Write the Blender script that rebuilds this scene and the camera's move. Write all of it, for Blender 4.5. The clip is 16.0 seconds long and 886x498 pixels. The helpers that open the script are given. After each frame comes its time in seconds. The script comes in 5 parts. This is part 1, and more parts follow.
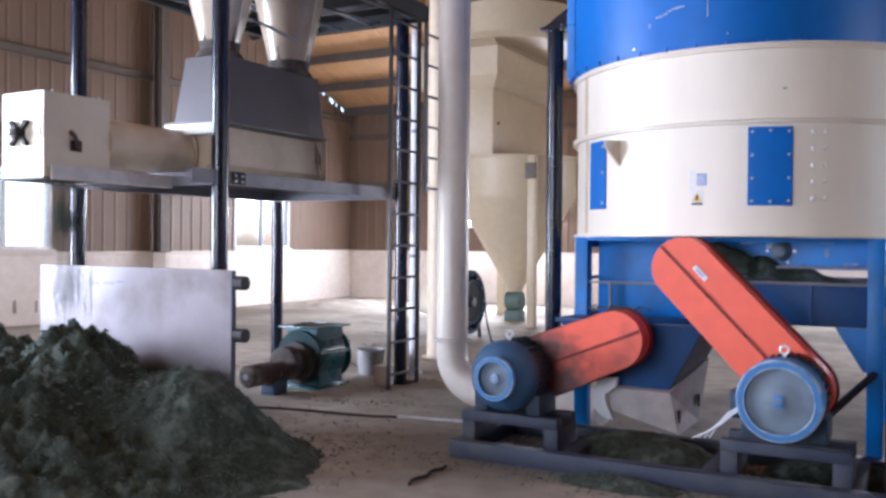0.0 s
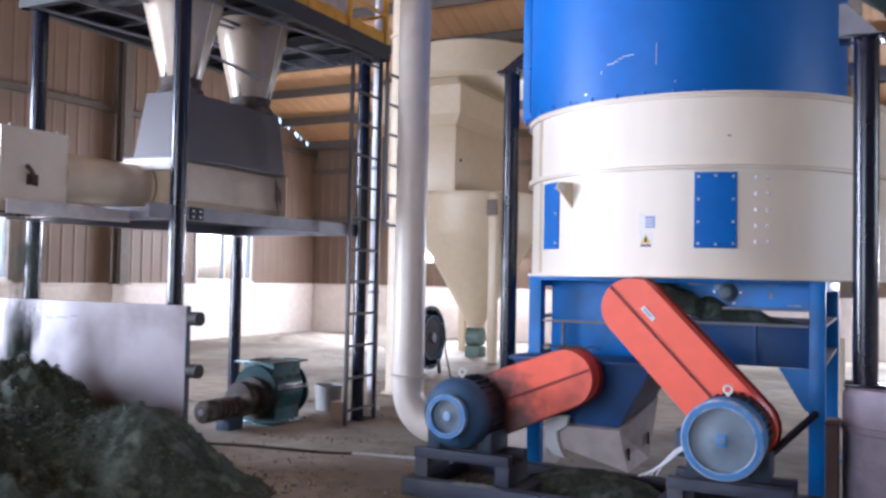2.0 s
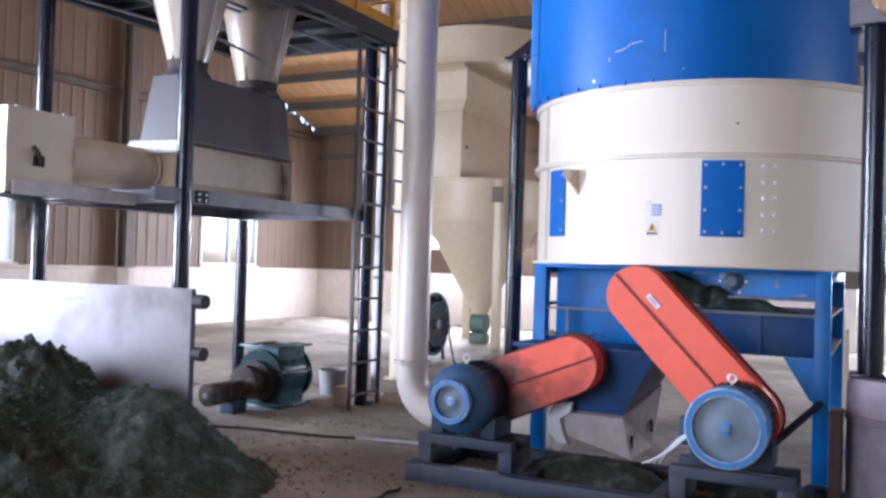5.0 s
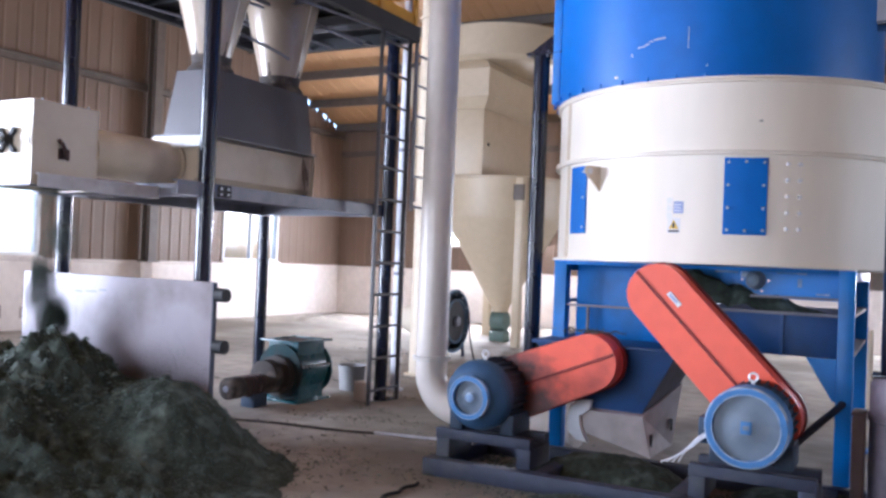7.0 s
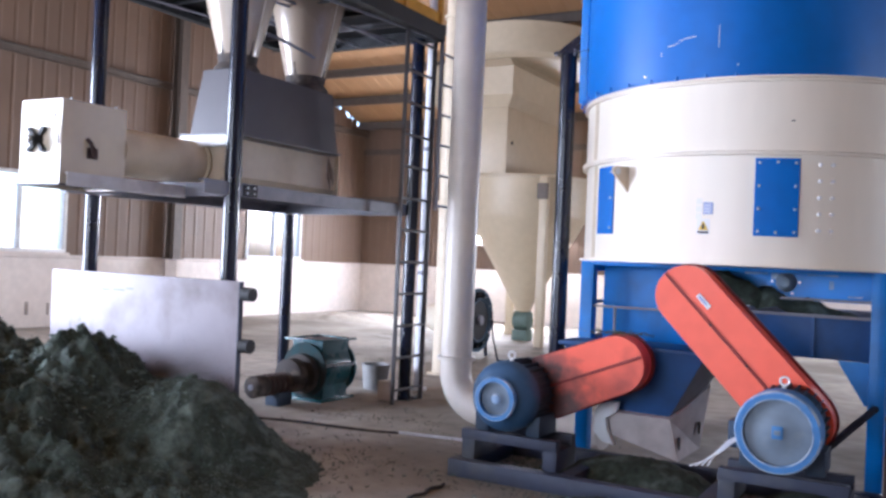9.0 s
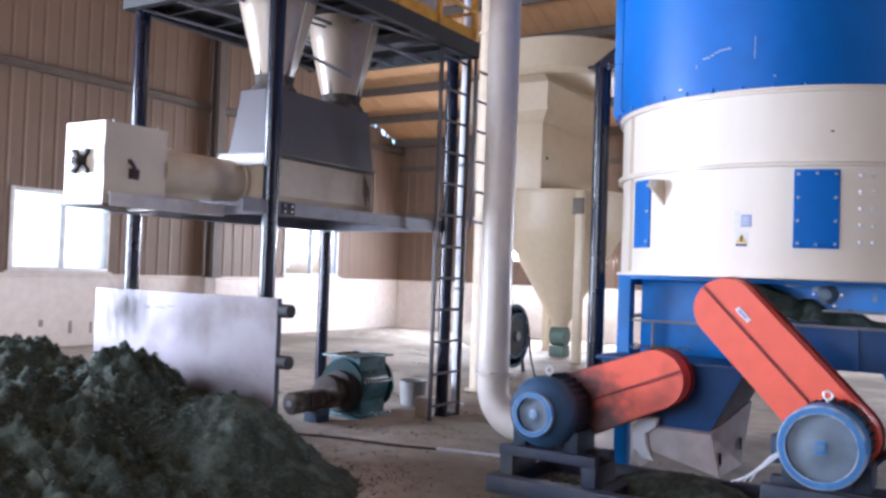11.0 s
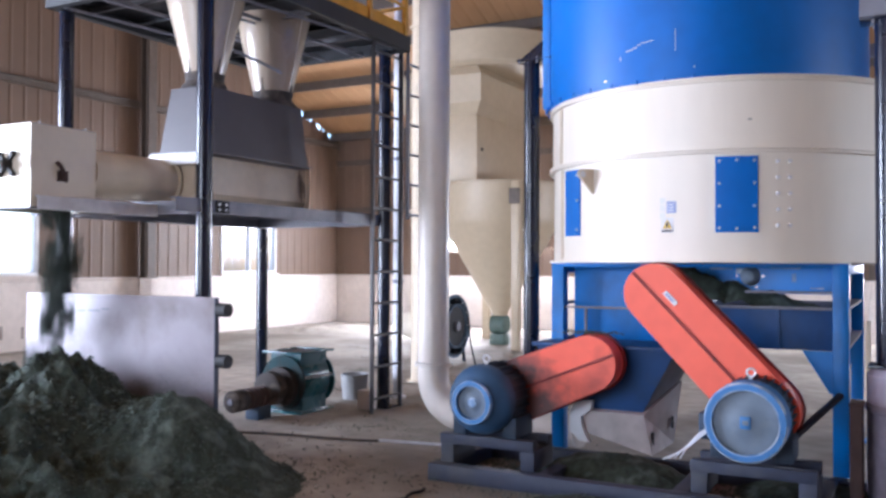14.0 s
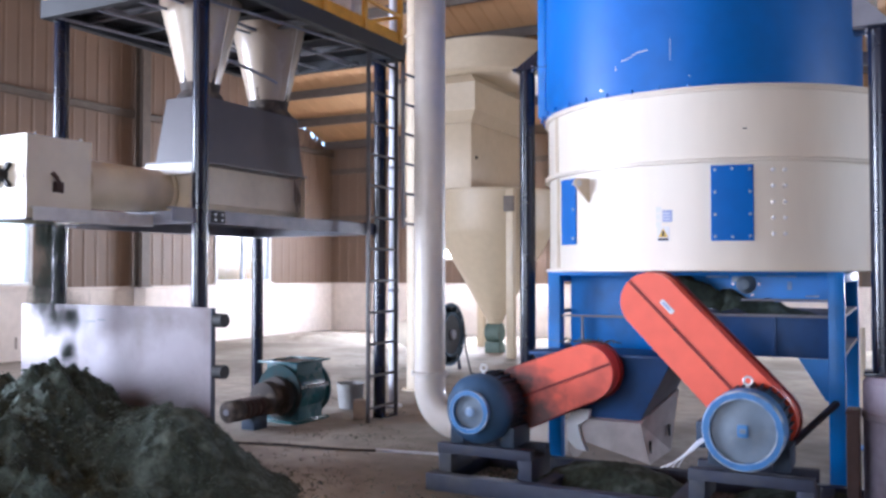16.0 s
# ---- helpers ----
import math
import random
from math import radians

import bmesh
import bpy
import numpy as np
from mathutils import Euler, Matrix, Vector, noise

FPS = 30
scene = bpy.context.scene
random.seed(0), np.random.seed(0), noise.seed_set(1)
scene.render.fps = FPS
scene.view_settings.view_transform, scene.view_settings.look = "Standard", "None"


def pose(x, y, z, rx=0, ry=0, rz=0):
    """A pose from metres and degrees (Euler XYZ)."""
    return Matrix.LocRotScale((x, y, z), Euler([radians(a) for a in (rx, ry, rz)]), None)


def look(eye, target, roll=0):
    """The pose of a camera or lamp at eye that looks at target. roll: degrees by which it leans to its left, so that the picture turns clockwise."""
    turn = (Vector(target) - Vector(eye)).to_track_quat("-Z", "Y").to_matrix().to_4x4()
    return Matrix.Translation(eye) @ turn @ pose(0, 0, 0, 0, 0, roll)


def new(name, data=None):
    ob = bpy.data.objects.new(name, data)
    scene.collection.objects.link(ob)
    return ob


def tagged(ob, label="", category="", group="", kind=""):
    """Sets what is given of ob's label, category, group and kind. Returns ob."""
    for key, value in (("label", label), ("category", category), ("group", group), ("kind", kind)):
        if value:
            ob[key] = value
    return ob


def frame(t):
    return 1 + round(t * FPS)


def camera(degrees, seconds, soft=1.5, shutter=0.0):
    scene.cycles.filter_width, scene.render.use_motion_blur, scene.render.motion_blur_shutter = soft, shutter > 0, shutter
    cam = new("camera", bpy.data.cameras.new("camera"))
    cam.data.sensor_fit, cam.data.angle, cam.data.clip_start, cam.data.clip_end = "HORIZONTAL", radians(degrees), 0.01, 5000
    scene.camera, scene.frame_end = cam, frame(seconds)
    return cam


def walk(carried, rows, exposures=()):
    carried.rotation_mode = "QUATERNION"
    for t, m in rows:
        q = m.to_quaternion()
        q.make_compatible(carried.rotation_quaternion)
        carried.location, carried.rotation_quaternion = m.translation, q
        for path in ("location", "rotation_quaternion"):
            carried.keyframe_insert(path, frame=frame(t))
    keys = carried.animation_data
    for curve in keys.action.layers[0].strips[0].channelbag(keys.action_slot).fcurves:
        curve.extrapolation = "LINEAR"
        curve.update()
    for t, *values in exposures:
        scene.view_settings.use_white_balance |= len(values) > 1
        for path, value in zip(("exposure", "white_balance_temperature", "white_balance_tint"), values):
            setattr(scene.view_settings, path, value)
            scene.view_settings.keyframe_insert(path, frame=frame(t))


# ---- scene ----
cam = camera(53.9, 16.0, soft=2.8, shutter=0.8)
PATH = [
    (0, -0.12, 0.104, 1.486, 89.51, -0.49, 28.93),
    (0.5, -0.063, 0.068, 1.488, 90.12, -2.65, 28.78),
    (1, -0.014, 0.072, 1.504, 91.26, -1.85, 28.16),
    (1.5, -0.015, 0.072, 1.51, 91.48, -1.28, 27.27),
    (2, -0.012, 0.063, 1.518, 91.76, -1.11, 26.68),
    (2.5, -0.006, 0.067, 1.52, 92.18, -0.93, 26.61),
    (3, 0.003, 0.055, 1.525, 93.14, -1.02, 25.9),
    (3.5, 0.001, 0.065, 1.516, 92.21, -1.81, 25.46),
    (4, -0.018, 0.069, 1.511, 90.94, -1.91, 26.08),
    (6.5, -0.021, 0.06, 1.506, 90.98, -1.72, 28.04),
    (7, -0.013, 0.069, 1.493, 90.73, -2.27, 28.35),
    (7.5, -0.002, 0.076, 1.502, 90.3, -2.12, 27.68),
    (8, -0.038, 0.081, 1.497, 90.52, -2.49, 27.66),
    (8.5, -0.045, 0.074, 1.498, 90.16, -2.74, 29.26),
    (9, -0.059, 0.075, 1.51, 90.52, -2.51, 29.73),
    (11.5, -0.04, 0.048, 1.501, 91.62, -2, 32.3),
    (12, -0.014, 0.028, 1.504, 91.69, -1.63, 30.96),
    (12.5, 0, -0, 1.5, 91.96, -0.26, 29.99),
    (13, -0.005, -0.008, 1.493, 90.67, -0.43, 28.62),
    (13.5, -0.001, 0.001, 1.495, 90.41, -0.48, 28.44),
    (14, 0.023, 0.004, 1.512, 91.04, -0.22, 28.23),
    (14.5, 0.016, -0.001, 1.517, 91.73, 0, 27.34),
    (15, 0.007, -0.004, 1.531, 91.78, -0.13, 27.38),
    (15.5, 0.015, -0.002, 1.52, 91.75, -0.22, 27.91),
    (16, 0.007, -0.011, 1.527, 91.52, 0.02, 27.82),
]
walk(cam, [(t, pose(x, y, z, rx, ry, rz)) for t, x, y, z, rx, ry, rz in PATH], [(0.0, 1.73, 5560, 16), (2.0, 1.75, 5500, 16), (3.5, 1.79, 5450, 16), (7.0, 1.8, 5440, 16), (12.5, 1.82, 5440, 16), (16.0, 1.85, 5440, 16)])

# ---- world, sun, daylight ----
world = bpy.data.worlds.new("world")
scene.world = world
world.use_nodes = True
sky = world.node_tree.nodes.new("ShaderNodeTexSky")
sky.sky_type, sky.sun_disc = "NISHITA", False
sky.sun_elevation, sky.sun_rotation = radians(40), radians(161)
world.node_tree.links.new(sky.outputs[0], world.node_tree.nodes["Background"].inputs[0])
world.node_tree.nodes["Background"].inputs[1].default_value = 0.15


def lamp(name, kind, m, energy, color=(1, 1, 1), size=(1, 1)):
    data = bpy.data.lights.new(name, kind)
    data.energy, data.color = energy, color
    if kind == "AREA":
        data.shape, data.size, data.size_y = "RECTANGLE", size[0], size[1]
    ob = new(name, data)
    ob.matrix_world = m
    return ob


sun = lamp("sun", "SUN", look((0, 0, 0), (-0.25, 0.72, -0.65)), 2.0, (1.0, 0.95, 0.88))
sun.data.angle = radians(0.5)
# sky light that comes in by the doorways and windows
lamp("west_door_daylight", "AREA", look((-13.35, 0.6, 2.35), (-4.0, 4.0, 1.4)), 740, (0.95, 0.97, 1.0), (4.6, 4.2))
lamp("south_door_daylight", "AREA", look((-6.0, -9.8, 2.9), (-5.0, 6.0, 1.6)), 180, (0.93, 0.96, 1.0), (6.5, 4.6))
lamp("north_window_daylight", "AREA", look((-9.0, 19.1, 2.38), (-9.2, 12.0, 0.2)), 290, (1.0, 0.97, 0.93), (3.4, 1.0))
lamp("north_east_window_daylight", "AREA", look((1.2, 19.1, 2.1), (-0.5, 10.0, 0.2)), 130, (1.0, 0.97, 0.93), (1.9, 1.4))
# added fill from the unseen east side, for faces turned to the right
lamp("east_fill", "AREA", look((7.8, 8.5, 3.0), (-2.0, 7.0, 0.8)), 38, (1.0, 0.96, 0.9), (5.0, 2.0))

# ---- materials ----


def socket(node, name, value):
    if name in node.inputs:
        node.inputs[name].default_value = value


def material(name, color, rough=0.6, metal=0.0, grain=8.0, amount=0.18, stain=1.2, stain_amount=0.2, stain_color=None, bump=0.15, bump_scale=40.0, vary=0.0, coat=0.0, stretch=(1, 1, 1), edges=(0.52, 0.75)):
    """Paint, metal, earth: a base colour with fine grain, broad stains and relief at real-world size."""
    m = bpy.data.materials.new(name)
    m.use_nodes = True
    nodes, links = m.node_tree.nodes, m.node_tree.links
    bsdf = nodes["Principled BSDF"]
    coord = nodes.new("ShaderNodeTexCoord")
    mapping = nodes.new("ShaderNodeMapping")
    mapping.inputs["Scale"].default_value = stretch
    links.new(coord.outputs["Object"], mapping.inputs[0])

    def tex(scale, detail=6.0):
        n = nodes.new("ShaderNodeTexNoise")
        n.inputs["Scale"].default_value, n.inputs["Detail"].default_value = scale, detail
        links.new(mapping.outputs[0], n.inputs["Vector"])
        return n

    def ramp(src, a, b, lo=0.3, hi=0.7):
        r = nodes.new("ShaderNodeValToRGB")
        r.color_ramp.elements[0].position, r.color_ramp.elements[1].position = lo, hi
        r.color_ramp.elements[0].color, r.color_ramp.elements[1].color = (*a, 1), (*b, 1)
        links.new(src, r.inputs[0])
        return r

    fine = tex(grain)
    dark = tuple(c * (1 - amount) for c in color)
    light = tuple(min(1, c * (1 + amount * 0.6)) for c in color)
    base = ramp(fine.outputs["Fac"], dark, light)
    wide = tex(stain, 8.0)
    mask = ramp(wide.outputs["Fac"], (0, 0, 0), (1, 1, 1), *edges)
    mix = nodes.new("ShaderNodeMixRGB")
    mix.inputs[2].default_value = (*(stain_color or tuple(c * 0.6 for c in color)), 1)
    scale = nodes.new("ShaderNodeMath")
    scale.operation = "MULTIPLY"
    scale.inputs[1].default_value = stain_amount
    links.new(mask.outputs[0], scale.inputs[0])
    links.new(scale.outputs[0], mix.inputs[0])
    links.new(base.outputs[0], mix.inputs[1])
    last = mix.outputs[0]
    if vary:
        info = nodes.new("ShaderNodeNewGeometry")
        hsv = nodes.new("ShaderNodeHueSaturation")
        r = nodes.new("ShaderNodeMapRange")
        r.inputs[3].default_value, r.inputs[4].default_value = 1 - vary, 1 + vary
        links.new(info.outputs["Random Per Island"], r.inputs[0])
        links.new(r.outputs[0], hsv.inputs["Value"])
        links.new(last, hsv.inputs["Color"])
        last = hsv.outputs[0]
    links.new(last, bsdf.inputs["Base Color"])
    socket(bsdf, "Metallic", metal)
    socket(bsdf, "Coat Weight", coat)
    rr = nodes.new("ShaderNodeMapRange")
    rr.inputs[3].default_value, rr.inputs[4].default_value = max(0.05, rough - 0.1), min(1, rough + 0.12)
    links.new(wide.outputs["Fac"], rr.inputs[0])
    links.new(rr.outputs[0], bsdf.inputs["Roughness"])
    if bump:
        b = nodes.new("ShaderNodeBump")
        b.inputs["Strength"].default_value, b.inputs["Distance"].default_value = bump, 0.01
        links.new(tex(bump_scale).outputs["Fac"], b.inputs["Height"])
        links.new(b.outputs[0], bsdf.inputs["Normal"])
    return m


CREAM = material("cream_paint", (0.73, 0.65, 0.52), 0.38, stain=0.9, stain_amount=0.3, stain_color=(0.45, 0.36, 0.25), bump=0.04, amount=0.05)
CREAM_DIRTY = material("dirty_cream_paint", (0.66, 0.56, 0.42), 0.5, stain=1.6, stain_amount=0.4, stain_color=(0.3, 0.22, 0.13), bump=0.05, amount=0.08)
DRUM_WHITE = material("ivory_drum_paint", (0.86, 0.79, 0.69), 0.4, stain=0.8, stain_amount=0.18, stain_color=(0.55, 0.48, 0.38), bump=0.03, amount=0.03, stretch=(1, 1, 0.25))
DRUM_BLUE = material("blue_drum_paint", (0.001, 0.145, 0.56), 0.42, stain=1.1, stain_amount=0.25, stain_color=(0.006, 0.08, 0.36), bump=0.03, amount=0.08, coat=0.05)
FRAME_BLUE = material("blue_frame_paint", (0.005, 0.205, 0.66), 0.4, stain=2.5, stain_amount=0.45, stain_color=(0.03, 0.06, 0.14), bump=0.06, amount=0.1)
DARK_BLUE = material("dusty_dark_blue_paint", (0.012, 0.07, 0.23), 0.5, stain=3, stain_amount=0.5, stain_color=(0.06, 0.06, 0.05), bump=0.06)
MOTOR_BLUE = material("motor_blue_paint", (0.05, 0.19, 0.46), 0.48, stain=6, stain_amount=0.45, stain_color=(0.2, 0.27, 0.36), bump=0.08)
MOTOR_DARK = material("dusty_motor_body", (0.022, 0.045, 0.085), 0.6, stain=4, stain_amount=0.5, stain_color=(0.06, 0.065, 0.055), bump=0.15)
MOTOR_GREY = material("motor_cover_grey", (0.15, 0.195, 0.255), 0.5, stain=5, stain_amount=0.4, stain_color=(0.34, 0.36, 0.36), bump=0.05)
RED = material("red_guard_paint", (0.9, 0.125, 0.066), 0.42, stain=2.2, stain_amount=0.2, stain_color=(0.5, 0.07, 0.05), bump=0.04, amount=0.06)
RED_DARK = material("dark_red_edge", (0.2, 0.012, 0.01), 0.55, stain=4, stain_amount=0.4, bump=0.05)
NAVY = material("navy_black_steel_paint", (0.008, 0.011, 0.027), 0.2, stain=2, stain_amount=0.4, stain_color=(0.03, 0.03, 0.036), bump=0.03)
NAVY_MATT = material("matt_black_steel_paint", (0.008, 0.009, 0.013), 0.6, stain=3, stain_amount=0.5, stain_color=(0.02, 0.019, 0.018), bump=0.06)
BASE_DARK = material("dusty_navy_steel", (0.03, 0.037, 0.068), 0.6, stain=3, stain_amount=0.7, stain_color=(0.1, 0.1, 0.09), bump=0.12)
GREY_STEEL = material("grey_steel_paint", (0.21, 0.21, 0.25), 0.5, stain=2, stain_amount=0.4, bump=0.06)
HOOD_GREY = material("slate_grey_sheet", (0.076, 0.069, 0.078), 0.45, stain=1.5, stain_amount=0.25, bump=0.04, amount=0.06)
LADDER = material("ladder_dark_steel", (0.07, 0.065, 0.07), 0.5, stain=6, stain_amount=0.5, stain_color=(0.12, 0.09, 0.07), bump=0.08)
PIPE_SILVER = material("silver_painted_pipe", (0.64, 0.58, 0.52), 0.36, 0.0, stain=1.2, stain_amount=0.35, stain_color=(0.42, 0.36, 0.3), bump=0.04, amount=0.05)
TEAL = material("teal_green_paint", (0.004, 0.07, 0.088), 0.27, stain=4, stain_amount=0.45, stain_color=(0.03, 0.08, 0.07), bump=0.06)
# teal darkened for the shade on the valve's front end, with dark stains
TEAL_SHADED = material("shaded_teal_paint", (0.004, 0.035, 0.042), 0.88, stain=7, stain_amount=0.85, stain_color=(0.025, 0.026, 0.024), edges=(0.4, 0.6), bump=0.15)
PALE_PLATE = material("pale_blue_white_paint", (0.84, 0.85, 0.88), 0.45, stain=4, stain_amount=0.5, stain_color=(0.3, 0.33, 0.3), bump=0.05)
OUTLET_PALE = material("dusty_lilac_cream_paint", (0.52, 0.475, 0.46), 0.55, stain=3, stain_amount=0.5, stain_color=(0.27, 0.24, 0.22), bump=0.08)
DUST_PANEL = material("hay_dusted_grey_blue_sheet", (0.17, 0.17, 0.2), 0.75, stain=5, stain_amount=0.6, stain_color=(0.07, 0.08, 0.11), bump=0.12)
def darken_end(m, near, far, color):
    """Dark colour mixed into paint, thinning along x and upwards from near to far, with ragged edges."""
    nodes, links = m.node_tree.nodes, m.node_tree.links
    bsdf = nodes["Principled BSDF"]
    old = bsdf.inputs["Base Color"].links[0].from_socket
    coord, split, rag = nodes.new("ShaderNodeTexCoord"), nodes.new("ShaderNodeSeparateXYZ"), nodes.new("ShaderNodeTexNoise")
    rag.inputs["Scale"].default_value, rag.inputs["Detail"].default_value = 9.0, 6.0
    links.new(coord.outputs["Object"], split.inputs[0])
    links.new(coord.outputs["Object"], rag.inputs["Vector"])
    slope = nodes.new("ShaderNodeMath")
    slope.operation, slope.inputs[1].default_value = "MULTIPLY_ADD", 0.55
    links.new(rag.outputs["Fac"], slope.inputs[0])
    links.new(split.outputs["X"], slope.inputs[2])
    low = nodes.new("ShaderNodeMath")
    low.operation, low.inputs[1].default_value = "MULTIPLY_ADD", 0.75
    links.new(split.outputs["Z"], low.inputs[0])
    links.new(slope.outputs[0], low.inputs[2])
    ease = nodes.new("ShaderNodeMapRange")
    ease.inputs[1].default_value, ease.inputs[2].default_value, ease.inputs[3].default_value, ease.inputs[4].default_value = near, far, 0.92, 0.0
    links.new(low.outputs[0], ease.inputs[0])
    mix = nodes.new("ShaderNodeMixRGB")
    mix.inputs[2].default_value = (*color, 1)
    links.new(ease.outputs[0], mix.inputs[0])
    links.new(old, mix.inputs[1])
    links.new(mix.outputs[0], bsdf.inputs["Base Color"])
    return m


RED_DARKENED = material("end_darkened_red_guard_paint", (0.9, 0.125, 0.066), 0.45, stain=2.6, stain_amount=0.65, stain_color=(0.22, 0.04, 0.032), edges=(0.5, 0.74), bump=0.05, amount=0.06)
# darker towards the motor end and the bottom
darken_end(RED_DARKENED, 0.48, 0.8, (0.045, 0.03, 0.03))
# pale primer of the motor rims, also the back plate's painted reflections
WORN_AND_SHEEN = material("worn_primer_and_sheen", (0.42, 0.5, 0.6), 0.55, stain=9, stain_amount=0.9, stain_color=(0.05, 0.19, 0.46), edges=(0.4, 0.6))
BLACK = material("black_rubber", (0.02, 0.02, 0.022), 0.7, bump=0.1)
BOLT = material("zinc_bolt", (0.65, 0.66, 0.68), 0.35, 0.6, bump=0.02)
YELLOW = material("yellow_rail_paint", (0.72, 0.36, 0.03), 0.45, stain=3, stain_amount=0.4, bump=0.05)
RUST = material("rusty_plate", (0.07, 0.04, 0.035), 0.8, stain=5, stain_amount=0.6, stain_color=(0.05, 0.03, 0.03), bump=0.3)
PEDESTAL = material("mauve_grey_plaster", (0.33, 0.285, 0.35), 0.75, stain=6, stain_amount=0.75, stain_color=(0.2, 0.165, 0.2), bump=0.25)
WALL_SHEET = material("beige_wall_sheet", (0.172, 0.112, 0.077), 0.55, stain=0.35, stain_amount=0.45, stain_color=(0.115, 0.074, 0.05), bump=0.05, amount=0.06, grain=3)
ROOF_SHEET = material("warm_roof_sheet", (0.43, 0.245, 0.115), 0.6, stain=0.4, stain_amount=0.4, stain_color=(0.4, 0.25, 0.13), bump=0.05, amount=0.06, grain=3)
BRICK_PAINT = material("whitewashed_masonry", (0.78, 0.71, 0.66), 0.85, stain=0.7, stain_amount=0.45, stain_color=(0.56, 0.48, 0.42), bump=0.3, bump_scale=18, amount=0.08)
# blotches stand for brown stains and for the falling hay's shadow
BOARD = material("grubby_shadowed_board", (0.315, 0.28, 0.312), 0.6, stain=2.2, stain_amount=0.75, stain_color=(0.16, 0.13, 0.13), edges=(0.5, 0.7), bump=0.05, amount=0.04)
CONCRETE = material("dusty_concrete", (0.42, 0.375, 0.32), 0.85, stain=0.45, stain_amount=0.75, stain_color=(0.14, 0.12, 0.095), bump=0.35, bump_scale=25, grain=5, amount=0.25, edges=(0.42, 0.62))
# pale patches over the dark green mimic lit shreds
HAY = material("ground_green_hay", (0.039, 0.054, 0.04), 0.95, stain=6.0, stain_amount=0.85, stain_color=(0.14, 0.175, 0.15), edges=(0.53, 0.68), bump=0.9, bump_scale=60, grain=25, amount=0.5)
CLOD = material("crumbly_pale_hay", (0.11, 0.14, 0.118), 0.95, grain=45, amount=0.6, stain=14, stain_amount=0.7, stain_color=(0.04, 0.05, 0.04), vary=0.5, bump=0.8, bump_scale=90)
HAY_LIGHT = material("shredded_hay", (0.095, 0.118, 0.098), 0.95, grain=40, amount=0.4, vary=0.45, bump=0)
HOPPER_PAINT = material("glossy_grey_cream_paint", (0.45, 0.365, 0.28), 0.26, stain=2.2, stain_amount=0.4, stain_color=(0.34, 0.27, 0.2), bump=0.04, amount=0.06, coat=0.2, stretch=(1, 1, 0.4))
FAN_BLUE = material("matt_dusty_fan_blue", (0.1, 0.155, 0.22), 0.75, stain=4, stain_amount=0.4)
DOME_BLUE = material("dusty_navy_motor_dome", (0.03, 0.08, 0.165), 0.55, stain=5, stain_amount=0.6, stain_color=(0.12, 0.16, 0.2), bump=0.1)
TARP = material("ochre_shed_wall", (0.55, 0.34, 0.14), 0.8)
CYCLONE_CREAM = material("yellowed_cream_paint", (0.53, 0.435, 0.30), 0.45, stain=0.8, stain_amount=0.4, stain_color=(0.38, 0.28, 0.16), bump=0.04, amount=0.05)
DAMP = material("damp_masonry", (0.33, 0.28, 0.25), 0.9, stain=9, stain_amount=0.7, stain_color=(0.6, 0.54, 0.5))
GRIME = material("black_brown_grime", (0.05, 0.04, 0.036), 0.85, stain=6, stain_amount=0.6, stain_color=(0.3, 0.24, 0.18), bump=0.3)
ZINC = material("dull_bucket_zinc", (0.3, 0.295, 0.29), 0.5, stain=5, stain_amount=0.4, bump=0.08)
STEEL_BEAM = material("brown_primer_steel", (0.115, 0.09, 0.072), 0.6, stain=2, stain_amount=0.4, bump=0.08)
WHITE_FRAME = material("white_window_frame", (0.8, 0.8, 0.8), 0.4, bump=0.02)
STICKER_W = material("white_sticker", (0.75, 0.75, 0.78), 0.4, bump=0, amount=0.02)
STICKER_Y = material("yellow_sticker", (0.72, 0.5, 0.08), 0.4, bump=0, amount=0.02)
STICKER_B = material("blue_sticker", (0.3, 0.36, 0.6), 0.4, bump=0, amount=0.02)
INK = material("dark_ink", (0.03, 0.03, 0.035), 0.5, bump=0, amount=0.02)
GREEN_GREY = material("grey_green_duct", (0.1, 0.15, 0.125), 0.6, stain=3, stain_amount=0.4)
CABLE_GREY = material("grey_cable", (0.66, 0.67, 0.72), 0.5, bump=0.03)
GRASS = material("outside_ground", (0.28, 0.26, 0.2), 0.95)


def glass():
    m = bpy.data.materials.new("window_glass")
    m.use_nodes = True
    b = m.node_tree.nodes["Principled BSDF"]
    b.inputs["Base Color"].default_value = (0.95, 0.97, 0.97, 1)
    b.inputs["Roughness"].default_value = 0.15
    socket(b, "Transmission Weight", 1.0)
    return m


GLASS = glass()

# ---- building blocks ----
ORIGIN = {}


def thing(name, at, label, category, group="", kind=""):
    ob = new(name)
    ob.empty_display_size = 0.1
    ob.location = at
    ORIGIN[ob] = Vector(at)
    return tagged(ob, label, category, group, kind)


def mesh_of(name, bm, mat, smooth):
    me = bpy.data.meshes.new(name)
    bmesh.ops.recalc_face_normals(bm, faces=bm.faces[:])
    bm.to_mesh(me)
    bm.free()
    me.materials.append(mat)
    if smooth:
        me.shade_smooth()
        me.set_sharp_from_angle(angle=radians(35))
    return me


def part(name, bm, mat, parent, label="", smooth=True):
    """One mesh, drawn in world coordinates, hung under a thing or a part."""
    bmesh.ops.translate(bm, vec=-ORIGIN[parent], verts=bm.verts[:])
    ob = new(name, mesh_of(name, bm, mat, smooth))
    ob.parent = parent
    ORIGIN[ob] = ORIGIN[parent]
    return tagged(ob, label)


